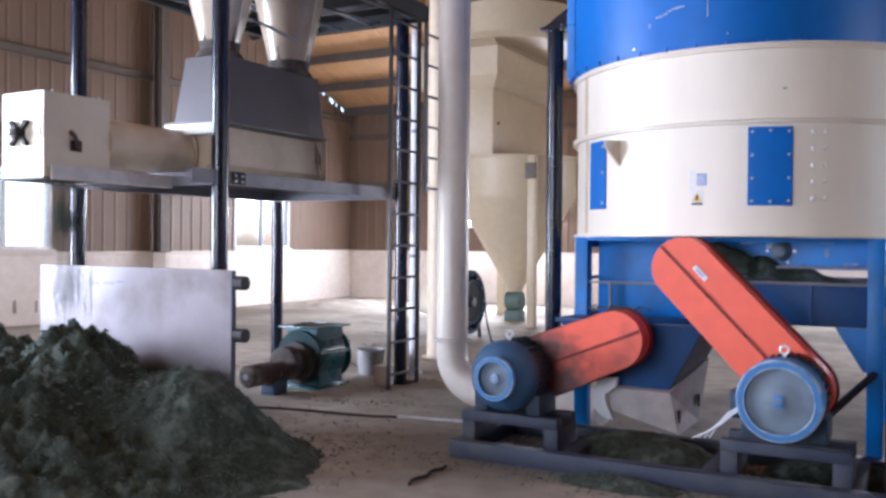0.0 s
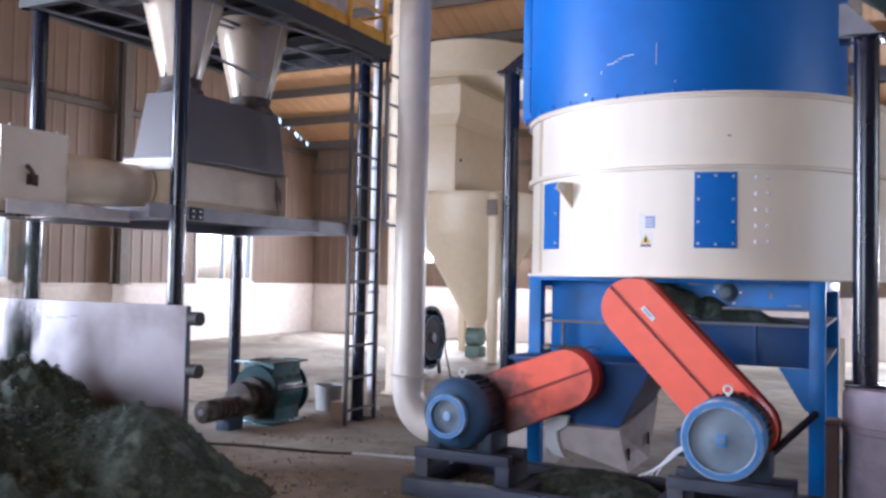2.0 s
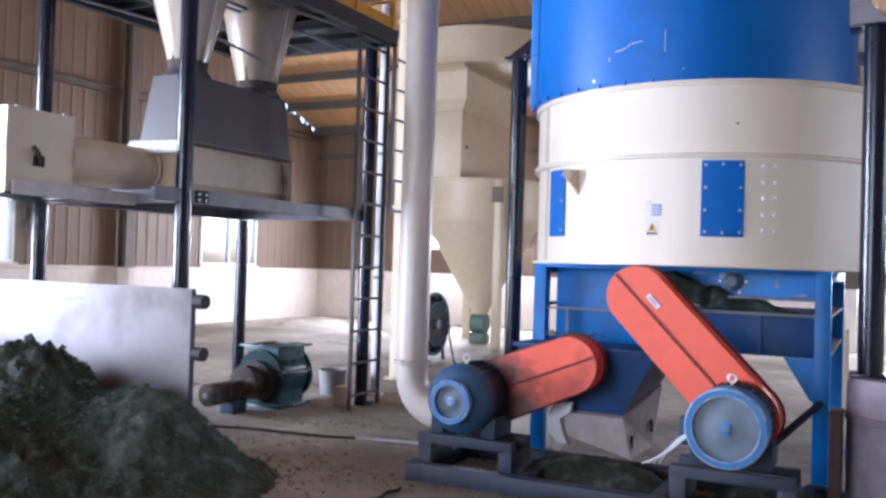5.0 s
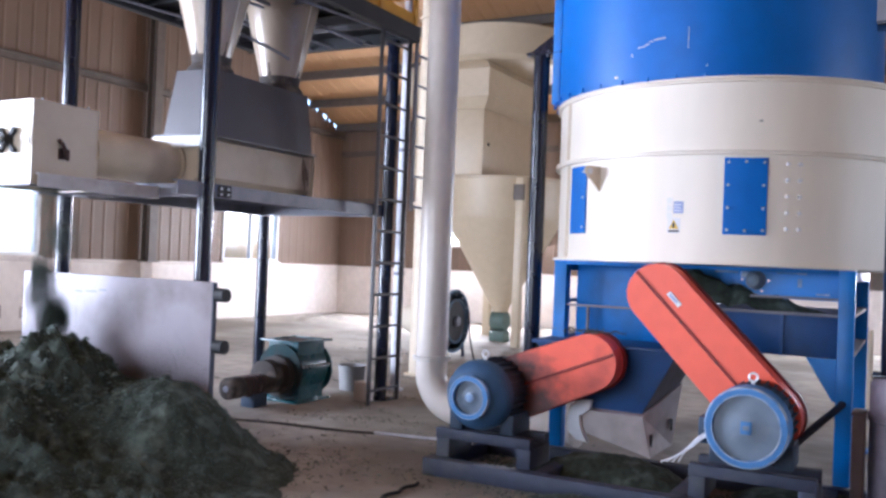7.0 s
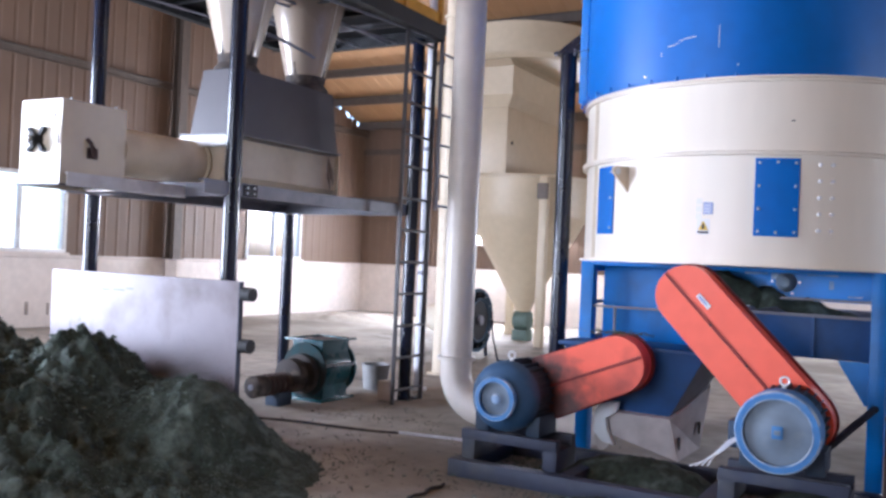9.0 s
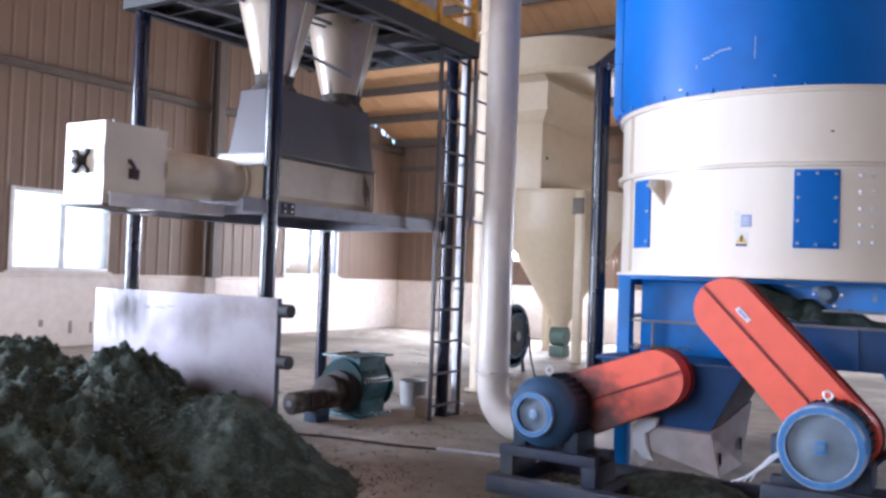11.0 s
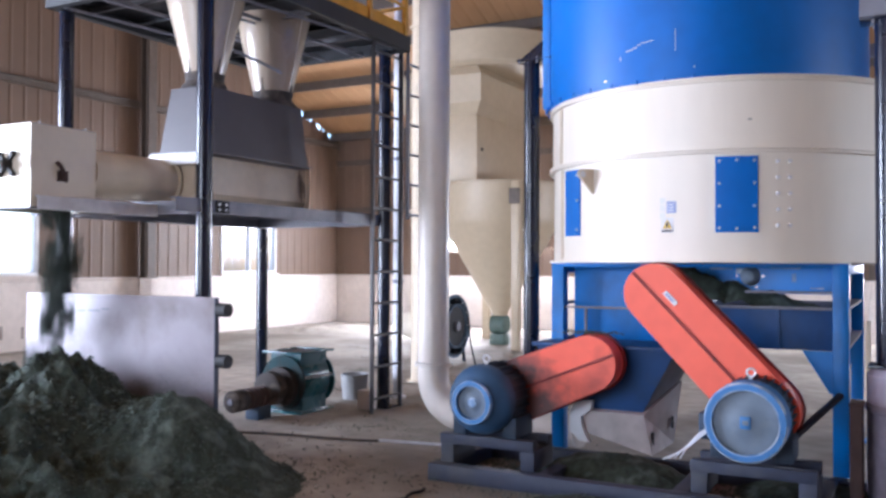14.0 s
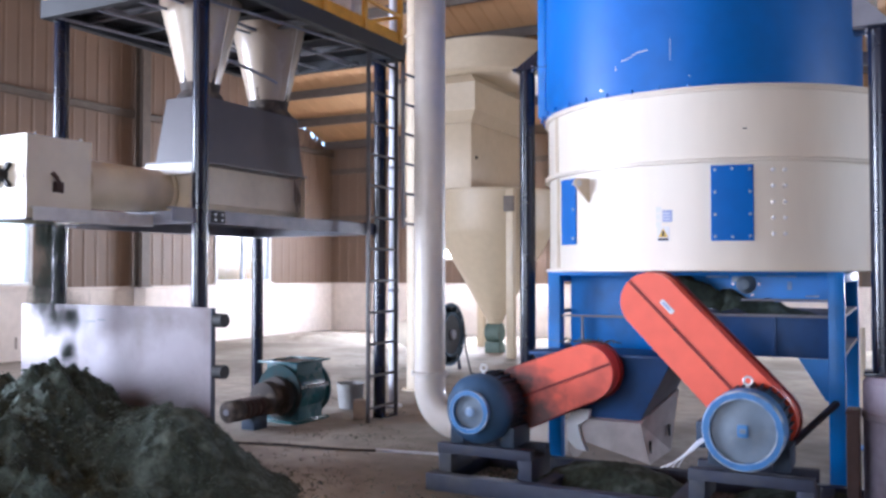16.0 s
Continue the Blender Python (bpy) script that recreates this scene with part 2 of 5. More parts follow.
def single(name, bm, mat, label, category="", kind="", group="", smooth=True):
    """A thing or a piece of the setting that is one mesh."""
    ob = new(name, mesh_of(name, bm, mat, smooth))
    ORIGIN[ob] = Vector((0, 0, 0))
    return tagged(ob, label, category, group, kind)


def B():
    return bmesh.new()


def box(bm, x0, x1, y0, y1, z0, z1, bevel=0.0, m=None):
    c = bmesh.ops.create_cube(bm, size=1)["verts"]
    for v in c:
        v.co = Vector(((x0 + x1) / 2 + v.co.x * (x1 - x0), (y0 + y1) / 2 + v.co.y * (y1 - y0), (z0 + z1) / 2 + v.co.z * (z1 - z0)))
    if bevel:
        edges = list({e for v in c for e in v.link_edges})
        r = bmesh.ops.bevel(bm, geom=edges, offset=bevel, segments=2, affect="EDGES", profile=0.5)
        c = list({v for f in r["faces"] for v in f.verts} | {v for v in c if v.is_valid})
    if m is not None:
        bmesh.ops.transform(bm, matrix=m, verts=c)
    return bm


def rod(bm, a, b, r, r2=None, seg=20, caps=True):
    a, b = Vector(a), Vector(b)
    d = b - a
    q = d.to_track_quat("Z", "Y").to_matrix().to_4x4()
    bmesh.ops.create_cone(bm, cap_ends=caps, segments=seg, radius1=r, radius2=r if r2 is None else r2, depth=d.length, matrix=Matrix.Translation((a + b) / 2) @ q)
    return bm


def bar(bm, a, b, w, h, bevel=0.0):
    """A beam of rectangular section from a to b; h is its height."""
    a, b = Vector(a), Vector(b)
    d = b - a
    side = d.cross(Vector((0, 0, 1)))
    side = side.normalized() if side.length > 1e-5 else Vector((1, 0, 0))
    up = side.cross(d).normalized()
    m = Matrix((side, d.normalized(), up)).transposed().to_4x4()
    return box(bm, -w / 2, w / 2, -d.length / 2, d.length / 2, -h / 2, h / 2, bevel, Matrix.Translation((a + b) / 2) @ m)


def channel(bm, a, b, w, h, t=0.012):
    """A C-channel beam: web and two flanges."""
    a, b = Vector(a), Vector(b)
    d = (b - a).normalized()
    side = d.cross(Vector((0, 0, 1))).normalized()
    bar(bm, a, b, t, h)
    for s in (-1, 1):
        o = Vector((0, 0, s * (h / 2 - t / 2))) + side * w / 2
        bar(bm, a + o, b + o, w, t)
    return bm


def lathe(bm, profile, c, seg=64, axis="Z", a0=0.0, a1=360.0, ends=True):
    """Turns (radius, height) points round an axis through c."""
    full = abs(a1 - a0) >= 360
    n = seg if full else seg + 1
    rings = []
    for r, h in profile:
        ring = []
        for i in range(n):
            a = radians(a0 + (a1 - a0) * i / seg)
            p = (r * math.cos(a), r * math.sin(a), h) if axis == "Z" else ((r * math.cos(a), h, r * math.sin(a)) if axis == "Y" else (h, r * math.cos(a), r * math.sin(a)))
            ring.append(bm.verts.new(Vector(c) + Vector(p)))
        rings.append(ring)
    for p, q in zip(rings, rings[1:]):
        for i in range(seg):
            j = (i + 1) % n
            if full or i < seg:
                bm.faces.new((p[i], p[j], q[j], q[i]))
    if full and ends:
        for ring, r in ((rings[0], profile[0][0]), (rings[-1], profile[-1][0])):
            if r > 1e-4:
                bm.faces.new(ring)
    return bm


def sweep(bm, pts, r, seg=20):
    """A round tube along a line of points."""
    rings = []
    pts = [Vector(p) for p in pts]
    for i, p in enumerate(pts):
        d = (pts[min(i + 1, len(pts) - 1)] - pts[max(i - 1, 0)]).normalized()
        ref = Vector((0, 0, 1)) if abs(d.z) < 0.9 else Vector((0, 1, 0))
        u = d.cross(ref).normalized()
        if i and u.dot(last) < 0:
            u = -u
        u = (last - d * last.dot(d)).normalized() if i else u
        last = u
        v = d.cross(u)
        rings.append([bm.verts.new(p + (u * math.cos(6.28318 * k / seg) + v * math.sin(6.28318 * k / seg)) * r) for k in range(seg)])
    for p, q in zip(rings, rings[1:]):
        for k in range(seg):
            bm.faces.new((p[k], p[(k + 1) % seg], q[(k + 1) % seg], q[k]))
    bm.faces.new(rings[0])
    bm.faces.new(rings[-1])
    return bm


def arc_plate(bm, c, r, a0, a1, z0, z1, t, seg=8):
    """A plate bent round a drum; angles in degrees from the drum's front, to the right."""
    grid = []
    for k in range(seg + 1):
        a = radians(a0 + (a1 - a0) * k / seg)
        d = Vector((math.sin(a), -math.cos(a), 0))
        col = []
        for rad, z in ((r, z0), (r + t, z0), (r + t, z1), (r, z1)):
            col.append(bm.verts.new(Vector((c[0], c[1], z)) + d * rad))
        grid.append(col)
    for p, q in zip(grid, grid[1:]):
        for i in range(4):
            bm.faces.new((p[i], q[i], q[(i + 1) % 4], p[(i + 1) % 4]))
    bm.faces.new(grid[0])
    bm.faces.new(grid[-1][::-1])
    return bm


def prism(bm, outline, y0, y1):
    """An outline of (x, z) points pushed along y."""
    a = [bm.verts.new((x, y0, z)) for x, z in outline]
    b = [bm.verts.new((x, y1, z)) for x, z in outline]
    bm.faces.new(a)
    bm.faces.new(b[::-1])
    n = len(a)
    for i in range(n):
        bm.faces.new((a[i], b[i], b[(i + 1) % n], a[(i + 1) % n]))
    return bm


# ---- large structure ----
WEST, NORTH, EAST, SOUTH = -13.5, 19.2, 8.0, -10.0
RIDGE_Y, EAVE, SLOPE = 4.6, 4.82, 0.36
# chinks of daylight between the west wall and the roof
CHINKS = [(16.35, 16.42), (16.8, 16.86), (17.19, 17.25), (17.55, 17.7), (17.76, 17.88), (17.94, 18.02), (18.24, 18.4), (18.5, 18.55), (18.76, 18.92)]
SILL = 1.25


def roof_z(y):
    return EAVE + SLOPE * (NORTH - y) if y > RIDGE_Y else EAVE + SLOPE * (NORTH - RIDGE_Y) - SLOPE * (RIDGE_Y - y)


def sheet_wall(name, fixed, axis, lo, hi, holes, out, label):
    """A ribbed sheet wall on low masonry: inner ribbed skin and flat outer skin, open at the holes (from, to, bottom, top)."""
    stops = set()
    s = lo
    while s < hi:
        for o in (0.0, 0.2, 0.225, 0.255):
            stops.add(round(min(hi, s + o), 4))
        s += 0.28
    for a, b, *_ in holes:
        stops |= {a, b}
    stops |= {hi}
    if axis == "Y":
        stops.add(RIDGE_Y)
        for g in CHINKS:
            stops |= set(g)
    stops = sorted(stops)
    bm = B()

    def depth(s):
        f = (s - lo) % 0.28
        return 0.011 if 0.21 < f < 0.257 else 0.0

    def pt(s, z, d):
        return (fixed + out * -d, s, z) if axis == "Y" else (s, fixed + out * -d, z)

    for a, b in zip(stops, stops[1:]):
        ta, tb = (roof_z(a), roof_z(b)) if axis == "Y" else (roof_z(fixed), roof_z(fixed))
        if name == "wall_west" and any(g0 - 1e-6 <= a and b <= g1 + 1e-6 for g0, g1 in CHINKS):
            ta, tb = ta - 0.12, tb - 0.12
        spans = [(SILL, SILL, ta, tb)]
        for h0, h1, z0, z1 in holes:
            if a >= h0 - 1e-6 and b <= h1 + 1e-6:
                spans = [(SILL, SILL, z0, z0), (z1, z1, ta, tb)] if z0 > SILL else [(z1, z1, ta, tb)]
        for a0, b0, a1, b1 in spans:
            for k, shift in ((1, 0.0), (0, -0.12)):
                da, db = (depth(a), depth(b)) if k else (shift, shift)
                bm.faces.new([bm.verts.new(pt(*p)) for p in ((a, a0, da), (b, b0, db), (b, b1, db), (a, a1, da))])
    bmesh.ops.remove_doubles(bm, verts=bm.verts[:], dist=0.0005)
    return single(name, bm, WALL_SHEET, label, kind="structure", smooth=False)


def masonry(name, x0, x1, y0, y1, label):
    bm = box(B(), x0, x1, y0, y1, 0, SILL - 0.06, 0.01)
    ob = single(name, bm, BRICK_PAINT, label, kind="structure")
    cap = box(B(), x0 - 0.02, x1 + 0.02, y0 - 0.02, y1 + 0.02, SILL - 0.06, SILL, 0.01)
    part("coping", cap, BRICK_PAINT, ob)
    return ob


WIN_W = [(8.25, 10.12, 1.29, 2.66), (14.72, 16.62, 1.29, 2.52)]
WIN_N = [(0.15, 2.2, 1.31, 2.9), (-10.7, -7.8, 1.86, 2.9)]
DOOR_W = (-1.8, 3.0, 0.0, 4.4)

bm = B()
bmesh.ops.create_grid(bm, x_segments=90, y_segments=110, size=0.5)
for v in bm.verts:
    v.co = Vector((WEST + 0.0 + (v.co.x + 0.5) * (EAST - WEST), SOUTH + (v.co.y + 0.5) * (NORTH - SOUTH), 0))
    v.co.z = 0.006 * noise.noise(v.co * 0.9)
r = bmesh.ops.extrude_face_region(bm, geom=bm.faces[:])
for v in r["geom"]:
    if isinstance(v, bmesh.types.BMVert):
        v.co.z = -0.2
single("floor", bm, CONCRETE, "dusty stained concrete floor with dry trampled dirt", kind="structure")
bm = B()
bmesh.ops.create_grid(bm, x_segments=8, y_segments=8, size=900)
for v in bm.verts:
    v.co.z = -0.25
single("ground", bm, GRASS, "bare dry ground outside the hall", kind="structure")

sheet_wall("wall_west", WEST, "Y", SOUTH, NORTH, WIN_W + [(DOOR_W[0], DOOR_W[1], 0.5, DOOR_W[3])], -1, "beige ribbed sheet wall above whitewashed masonry")
sheet_wall("wall_north", NORTH, "X", WEST, EAST, WIN_N, 1, "beige ribbed sheet wall with windows")
# opening out of view, added to go with the east fill lamp
sheet_wall("wall_east", EAST, "Y", SOUTH, NORTH, [(6.0, 11.0, 2.0, 4.0)], 1, "beige ribbed sheet wall of the hall")
sheet_wall("wall_south", SOUTH, "X", WEST, EAST, [(-9.3, -2.7, 0.5, 5.2)], -1, "beige ribbed sheet wall with a tall doorway")
masonry("masonry_west", WEST - 0.2, WEST + 0.03, SOUTH, DOOR_W[0], "whitewashed low masonry wall, scuffed and dusty")
masonry("masonry_west", WEST - 0.2, WEST + 0.03, DOOR_W[1], NORTH, "whitewashed low masonry wall, scuffed and dusty")
masonry("masonry_north", WEST + 0.03, EAST - 0.03, NORTH - 0.03, NORTH + 0.2, "whitewashed low masonry wall, scuffed and dusty")
masonry("masonry_east", EAST - 0.03, EAST + 0.2, SOUTH, NORTH, "whitewashed low masonry wall")
masonry("masonry_south", WEST, -9.3, SOUTH - 0.2, SOUTH + 0.03, "whitewashed low masonry wall")
masonry("masonry_south", -2.7, EAST, SOUTH - 0.2, SOUTH + 0.03, "whitewashed low masonry wall")


def window(name, horizontal, fixed, a, b, z0, z1, inward, mullions):
    """A white framed window; horizontal: the axis along which it runs."""
    def p(s0, s1, d0, d1, lo, hi, bev=0.006):
        d0, d1 = sorted((fixed + inward * d0, fixed + inward * d1))
        return box(B(), d0, d1, s0, s1, lo, hi, bev) if horizontal == "Y" else box(B(), s0, s1, d0, d1, lo, hi, bev)
    c = (fixed, a, z0) if horizontal == "Y" else (a, fixed, z0)
    w = thing(name, c, "white framed window overexposed by daylight", "window", kind="structure")
    for s0, s1, lo, hi in ((a, b, z0, z0 + 0.06), (a, b, z1 - 0.06, z1), (a, a + 0.06, z0 + 0.06, z1 - 0.06), (b - 0.06, b, z0 + 0.06, z1 - 0.06)):
        part("window_frame", p(s0, s1, -0.13, 0.04, lo, hi), WHITE_FRAME, w)
    for m in mullions:
        part("mullion", p(m - 0.03, m + 0.03, -0.06, 0.03, z0 + 0.06, z1 - 0.06), WHITE_FRAME, w)
    edges = [a + 0.06, *mullions, b - 0.06]
    for s0, s1 in zip(edges, edges[1:]):
        g = part("pane", p(s0, s1, -0.035, -0.03, z0 + 0.06, z1 - 0.06, 0), GLASS, w)
        g.visible_shadow = False
    part("window_sill", p(a - 0.05, b + 0.05, -0.02, 0.1, z0 - 0.04, z0), BRICK_PAINT, w)
    return w


window("window_1", "Y", WEST, *WIN_W[0], 1, [9.22])
window("window_2", "Y", WEST, *WIN_W[1], 1, [15.67])
window("window_3", "X", NORTH, *WIN_N[0], -1, [1.2])
window("window_4", "X", NORTH, *WIN_N[1], -1, [-9.7, -8.4])


bm = box(B(), -16.2, -16.0, 16.7, 21.0, -0.2, 2.75)
single("outside_shed", bm, TARP, "ochre shed wall seen outside the window", kind="structure")


for y, z, w, h in ((8.82, 0.41, 0.08, 0.12), (9.38, 0.33, 0.07, 0.22), (9.8, 0.31, 0.05, 0.2)):
    single("wall_stain", box(B(), WEST + 0.03, WEST + 0.034, y, y + w, z - h / 2, z + h / 2, 0.0015), DAMP, "dark damp stain on the whitewashed wall", kind="structure")


def roof(name, y0, y1, label):
    bm = B()
    n = int((EAST - WEST) / 0.3)
    rows = []
    for i in range(n + 1):
        for o, d in ((0.0, 0.0), (0.2, 0.0), (0.225, 0.012), (0.275, 0.012)):
            x = WEST - 0.03 + i * (EAST - WEST + 0.06) / n + o
            rows.append([bm.verts.new((x, y, roof_z(y) + d + t)) for y in (y0, y1) for t in (0.02, 0.16)])
    for p, q in zip(rows, rows[1:]):
        bm.faces.new((p[0], q[0], q[2], p[2]))
        bm.faces.new((p[1], q[1], q[3], p[3]))
    single(name, bm, ROOF_SHEET, label, kind="structure", smooth=False)


roof("ceiling_north", RIDGE_Y, NORTH + 0.3, "warm beige ribbed roof sheeting on steel purlins")
roof("ceiling_south", SOUTH - 0.3, RIDGE_Y, "warm beige ribbed roof sheeting on steel purlins")
y = NORTH - 0.35
while y > SOUTH + 0.5:
    bm = channel(B(), (WEST, y, roof_z(y) - 0.1), (EAST, y, roof_z(y) - 0.1), 0.06, 0.2)
    single("roof_purlin", bm, STEEL_BEAM, "brown steel roof purlin", kind="structure", smooth=False)
    y -= 1.17
for x in (-0.4, EAST - 0.25):
    for y0, y1 in ((RIDGE_Y, NORTH - 0.1), (SOUTH + 0.1, RIDGE_Y)):
        bm = bar(B(), (x, y0, roof_z(y0) - 0.36), (x, y1, roof_z(y1) - 0.36), 0.2, 0.3, 0.01)
        single("roof_rafter", bm, STEEL_BEAM, "brown steel roof rafter", kind="structure", smooth=False)


def h_column(x, y, top, turn):
    bm = B()
    for s in (-0.1, 0.1):
        box(bm, -0.1, 0.1, s - 0.008, s + 0.008, SILL, top)
    box(bm, -0.006, 0.006, -0.1, 0.1, SILL, top)
    box(bm, -0.16, 0.16, -0.13, 0.13, SILL - 0.02, SILL)
    bmesh.ops.transform(bm, matrix=pose(x, y, 0, 0, 0, turn), verts=bm.verts[:])
    single("wall_column", bm, STEEL_BEAM, "brown steel wall column of the hall", kind="structure", smooth=False)
    bm = box(B(), -0.09, 0.09, -0.2, 0.12, 0, SILL - 0.021, 0.012)
    bmesh.ops.transform(bm, matrix=pose(x, y, 0, 0, 0, turn), verts=bm.verts[:])
    single("wall_pier", bm, BRICK_PAINT, "whitewashed masonry pier under the wall column", kind="structure")


for y in (-6.5, -2.2, 5.2, 12.45):
    h_column(WEST + 0.2, y, roof_z(y) - 0.3, 90)
for x in (-8.6, -0.6, 3.8):
    h_column(x, NORTH - 0.2, roof_z(NORTH) - 0.1, 0)
for z in (4.65, 6.4):
    hi = NORTH if z < 4.5 else NORTH - (z + 0.1 - EAVE) / SLOPE
    single("wall_girt", channel(B(), (WEST + 0.06, SOUTH, z), (WEST + 0.06, hi, z), 0.05, 0.14), STEEL_BEAM, "brown steel wall girt", kind="structure", smooth=False)
for z in (2.95, 4.2):
    single("wall_girt", channel(B(), (EAST, NORTH - 0.06, z), (WEST, NORTH - 0.06, z), 0.05, 0.14), STEEL_BEAM, "brown steel wall girt", kind="structure", smooth=False)

# ---- the drum machine ----
DC, DR = (-1.325, 7.32), 1.368
BC, BR = (-1.46, 7.2), 1.22


def drum_machine():
    d = thing("mixing_drum", (DC[0], DC[1], 1.54), "large ivory and blue steel drum with bolted flanges", "industrial drum")
    shell = part("lower_shell", lathe(B(), [(0.3, 1.5), (DR - 0.01, 1.545), (DR - 0.01, 2.265)], (*DC, 0), 96), DRUM_WHITE, d, "ivory painted steel shell")
    part("upper_shell", lathe(B(), [(DR, 2.299), (DR, 2.745)], (*DC, 0), 96), DRUM_WHITE, d)
    part("bottom_lip", lathe(B(), [(DR - 0.02, 1.535), (DR + 0.02, 1.535), (DR + 0.02, 1.55), (DR - 0.02, 1.55)], (*DC, 0), 96), DRUM_WHITE, d)
    for z in (2.265, 2.74):
        part("flange_ring", lathe(B(), [(DR - 0.04, z), (DR + 0.028, z), (DR + 0.028, z + 0.014), (DR + 0.012, z + 0.017), (DR + 0.028, z + 0.02), (DR + 0.028, z + 0.034), (DR - 0.04, z + 0.034)], (*DC, 0), 96), DRUM_WHITE, d)
    blue = part("blue_shell", lathe(B(), [(BR, 2.774), (BR, 5.2), (0.5, 5.75), (0.5, 5.95)], (*BC, 0), 96), DRUM_BLUE, d, "glossy blue painted steel shell")
    for k in range(40):
        a = radians(9 * k)
        p = Vector((BC[0] + (BR + 0.035) * math.sin(a), BC[1] - (BR + 0.035) * math.cos(a), 2.77))
        part("bolt", rod(B(), p, p + Vector((0, 0, 0.03)), 0.012, seg=6), DRUM_BLUE, blue)
    panel = part("inspection_panel", arc_plate(B(), DC, DR - 0.012, 8.5, 19.9, 1.735, 2.24, 0.012), DRUM_BLUE, d, "blue bolted inspection panel")
    for a, z in [(a, z) for a in (9.6, 18.9) for z in (1.765, 1.91, 2.06, 2.21)] + [(14.2, 1.76), (14.2, 2.215)]:
        n = Vector((math.sin(radians(a)), -math.cos(radians(a)), 0))
        p = Vector((*DC, z)) + n * DR
        part("bolt", rod(B(), p - n * 0.005, p + n * 0.016, 0.011, 0.008, seg=8), BOLT, panel)
    side = part("side_panel", arc_plate(B(), DC, DR - 0.012, -47.3, -37.8, 1.735, 2.235, 0.014), DRUM_BLUE, d, "narrow blue side panel")
    for z in (1.78, 2.0, 2.19):
        n = Vector((math.sin(radians(-38.9)), -math.cos(radians(-38.9)), 0))
        p = Vector((*DC, z)) + n * DR
        part("bolt", rod(B(), p - n * 0.005, p + n * 0.014, 0.009, seg=8), BOLT, side)
    for a in (25.2, 28.5):
        for k in range(5):
            n = Vector((math.sin(radians(a)), -math.cos(radians(a)), 0))
            p = Vector((*DC, 1.78 + 0.106 * k)) + n * (DR - 0.01)
            part("bolt", rod(B(), p - n * 0.004, p + n * 0.02, 0.014, 0.011, seg=8), STICKER_W, shell)
    # lifting lug with an eye
    a = radians(-31.5)
    n, s = Vector((math.sin(a), -math.cos(a), 0)), Vector((math.cos(a), math.sin(a), 0))
    bm = B()
    prism(bm, [(0.0, -0.11), (0.03, -0.08), (0.11, -0.005), (0.135, 0.02), (0.145, 0.045), (0.135, 0.065), (0.115, 0.075), (0.0, 0.075)], -0.009, 0.009)
    q = Matrix((n, s, Vector((0, 0, 1)))).transposed().to_4x4()
    bmesh.ops.transform(bm, matrix=Matrix.Translation(Vector((*DC, 2.14)) + n * (DR - 0.014)) @ q, verts=bm.verts[:])
    lug = part("lifting_lug", bm, CREAM_DIRTY, d, "cream steel lifting lug")
    e = Vector((*DC, 2.178)) + n * (DR + 0.09)
    part("eye", rod(B(), e - s * 0.0105, e + s * 0.0105, 0.026, seg=16), BOLT, lug)
    # warning labels
    part("label_plate", arc_plate(B(), DC, DR - 0.012, -5.1, -2.3, 1.87, 1.95, 0.004, 3), STICKER_B, d, "blue safety label")
    for z in (1.955, 1.905, 1.855):
        part("label_plate", arc_plate(B(), DC, DR - 0.012, -7.1, -5.5, z - 0.02, z + 0.02, 0.004, 3), STICKER_W, d)
    part("label_plate", arc_plate(B(), DC, DR - 0.012, -6.7, -3.1, 1.738, 1.838, 0.004, 3), STICKER_W, d)
    bm = B()
    for r0, shift in (((DR - 0.0075), 0.0),):
        pts = []
        for ang, z in ((-6.3, 1.765), (-3.5, 1.765), (-4.9, 1.828)):
            a = radians(ang)
            pts.append([bm.verts.new((DC[0] + r * math.sin(a), DC[1] - r * math.cos(a), z)) for r in (r0, r0 + 0.003)])
        bm.faces.new([p[0] for p in pts])
        bm.faces.new([p[1] for p in pts][::-1])
        for i in range(3):
            bm.faces.new((pts[i][0], pts[(i + 1) % 3][0], pts[(i + 1) % 3][1], pts[i][1]))
    tri = part("warning_triangle", bm, STICKER_Y, d, "yellow warning triangle", smooth=False)
    part("mark", arc_plate(B(), DC, DR - 0.005, -5.2, -4.6, 1.772, 1.806, 0.003, 2), INK, tri)
    part("mark", arc_plate(B(), DC, DR - 0.0085, -6.4, -3.4, 1.743, 1.757, 0.003, 2), INK, tri)
    for a, z in ((-4.4, 1.925), (-4.4, 1.905), (-4.4, 1.885)):
        part("mark", arc_plate(B(), DC, DR - 0.009, a - 0.6, a + 1.4, z, z + 0.006, 0.003, 2), STICKER_W, d)
    # scuffs on the blue paint
    for a, z, w, h in ((3.2, 2.985, 0.2, 0.15), (-15.6, 2.96, 0.2, 0.03), (9.0, 2.86, 0.5, 0.01), (-22.0, 2.83, 0.9, 0.012)):
        part("scratch", arc_plate(B(), BC, BR - 0.0005, a, a + w, z, z + h, 0.0015, 2), BOLT, blue)
    for k in range(7):
        part("scratch", arc_plate(B(), BC, BR - 0.0005, -13.4 + 1.35 * k, -12.1 + 1.35 * k, 3.02 + 0.009 * k + 0.006 * math.sin(5 * k), 3.027 + 0.009 * k + 0.006 * math.sin(5 * k), 0.0015, 2), BOLT, blue)
    # narrow dull cream strip down the ivory shell, rivets under the flanges
    part("dull_strip", arc_plate(B(), DC, DR - 0.002, -52.5, -50.0, 2.3, 2.74, 0.006, 2), CREAM_DIRTY, d)
    part("dull_strip", arc_plate(B(), DC, DR - 0.012, -52.5, -50.0, 1.56, 2.26, 0.006, 2), CREAM_DIRTY, d)
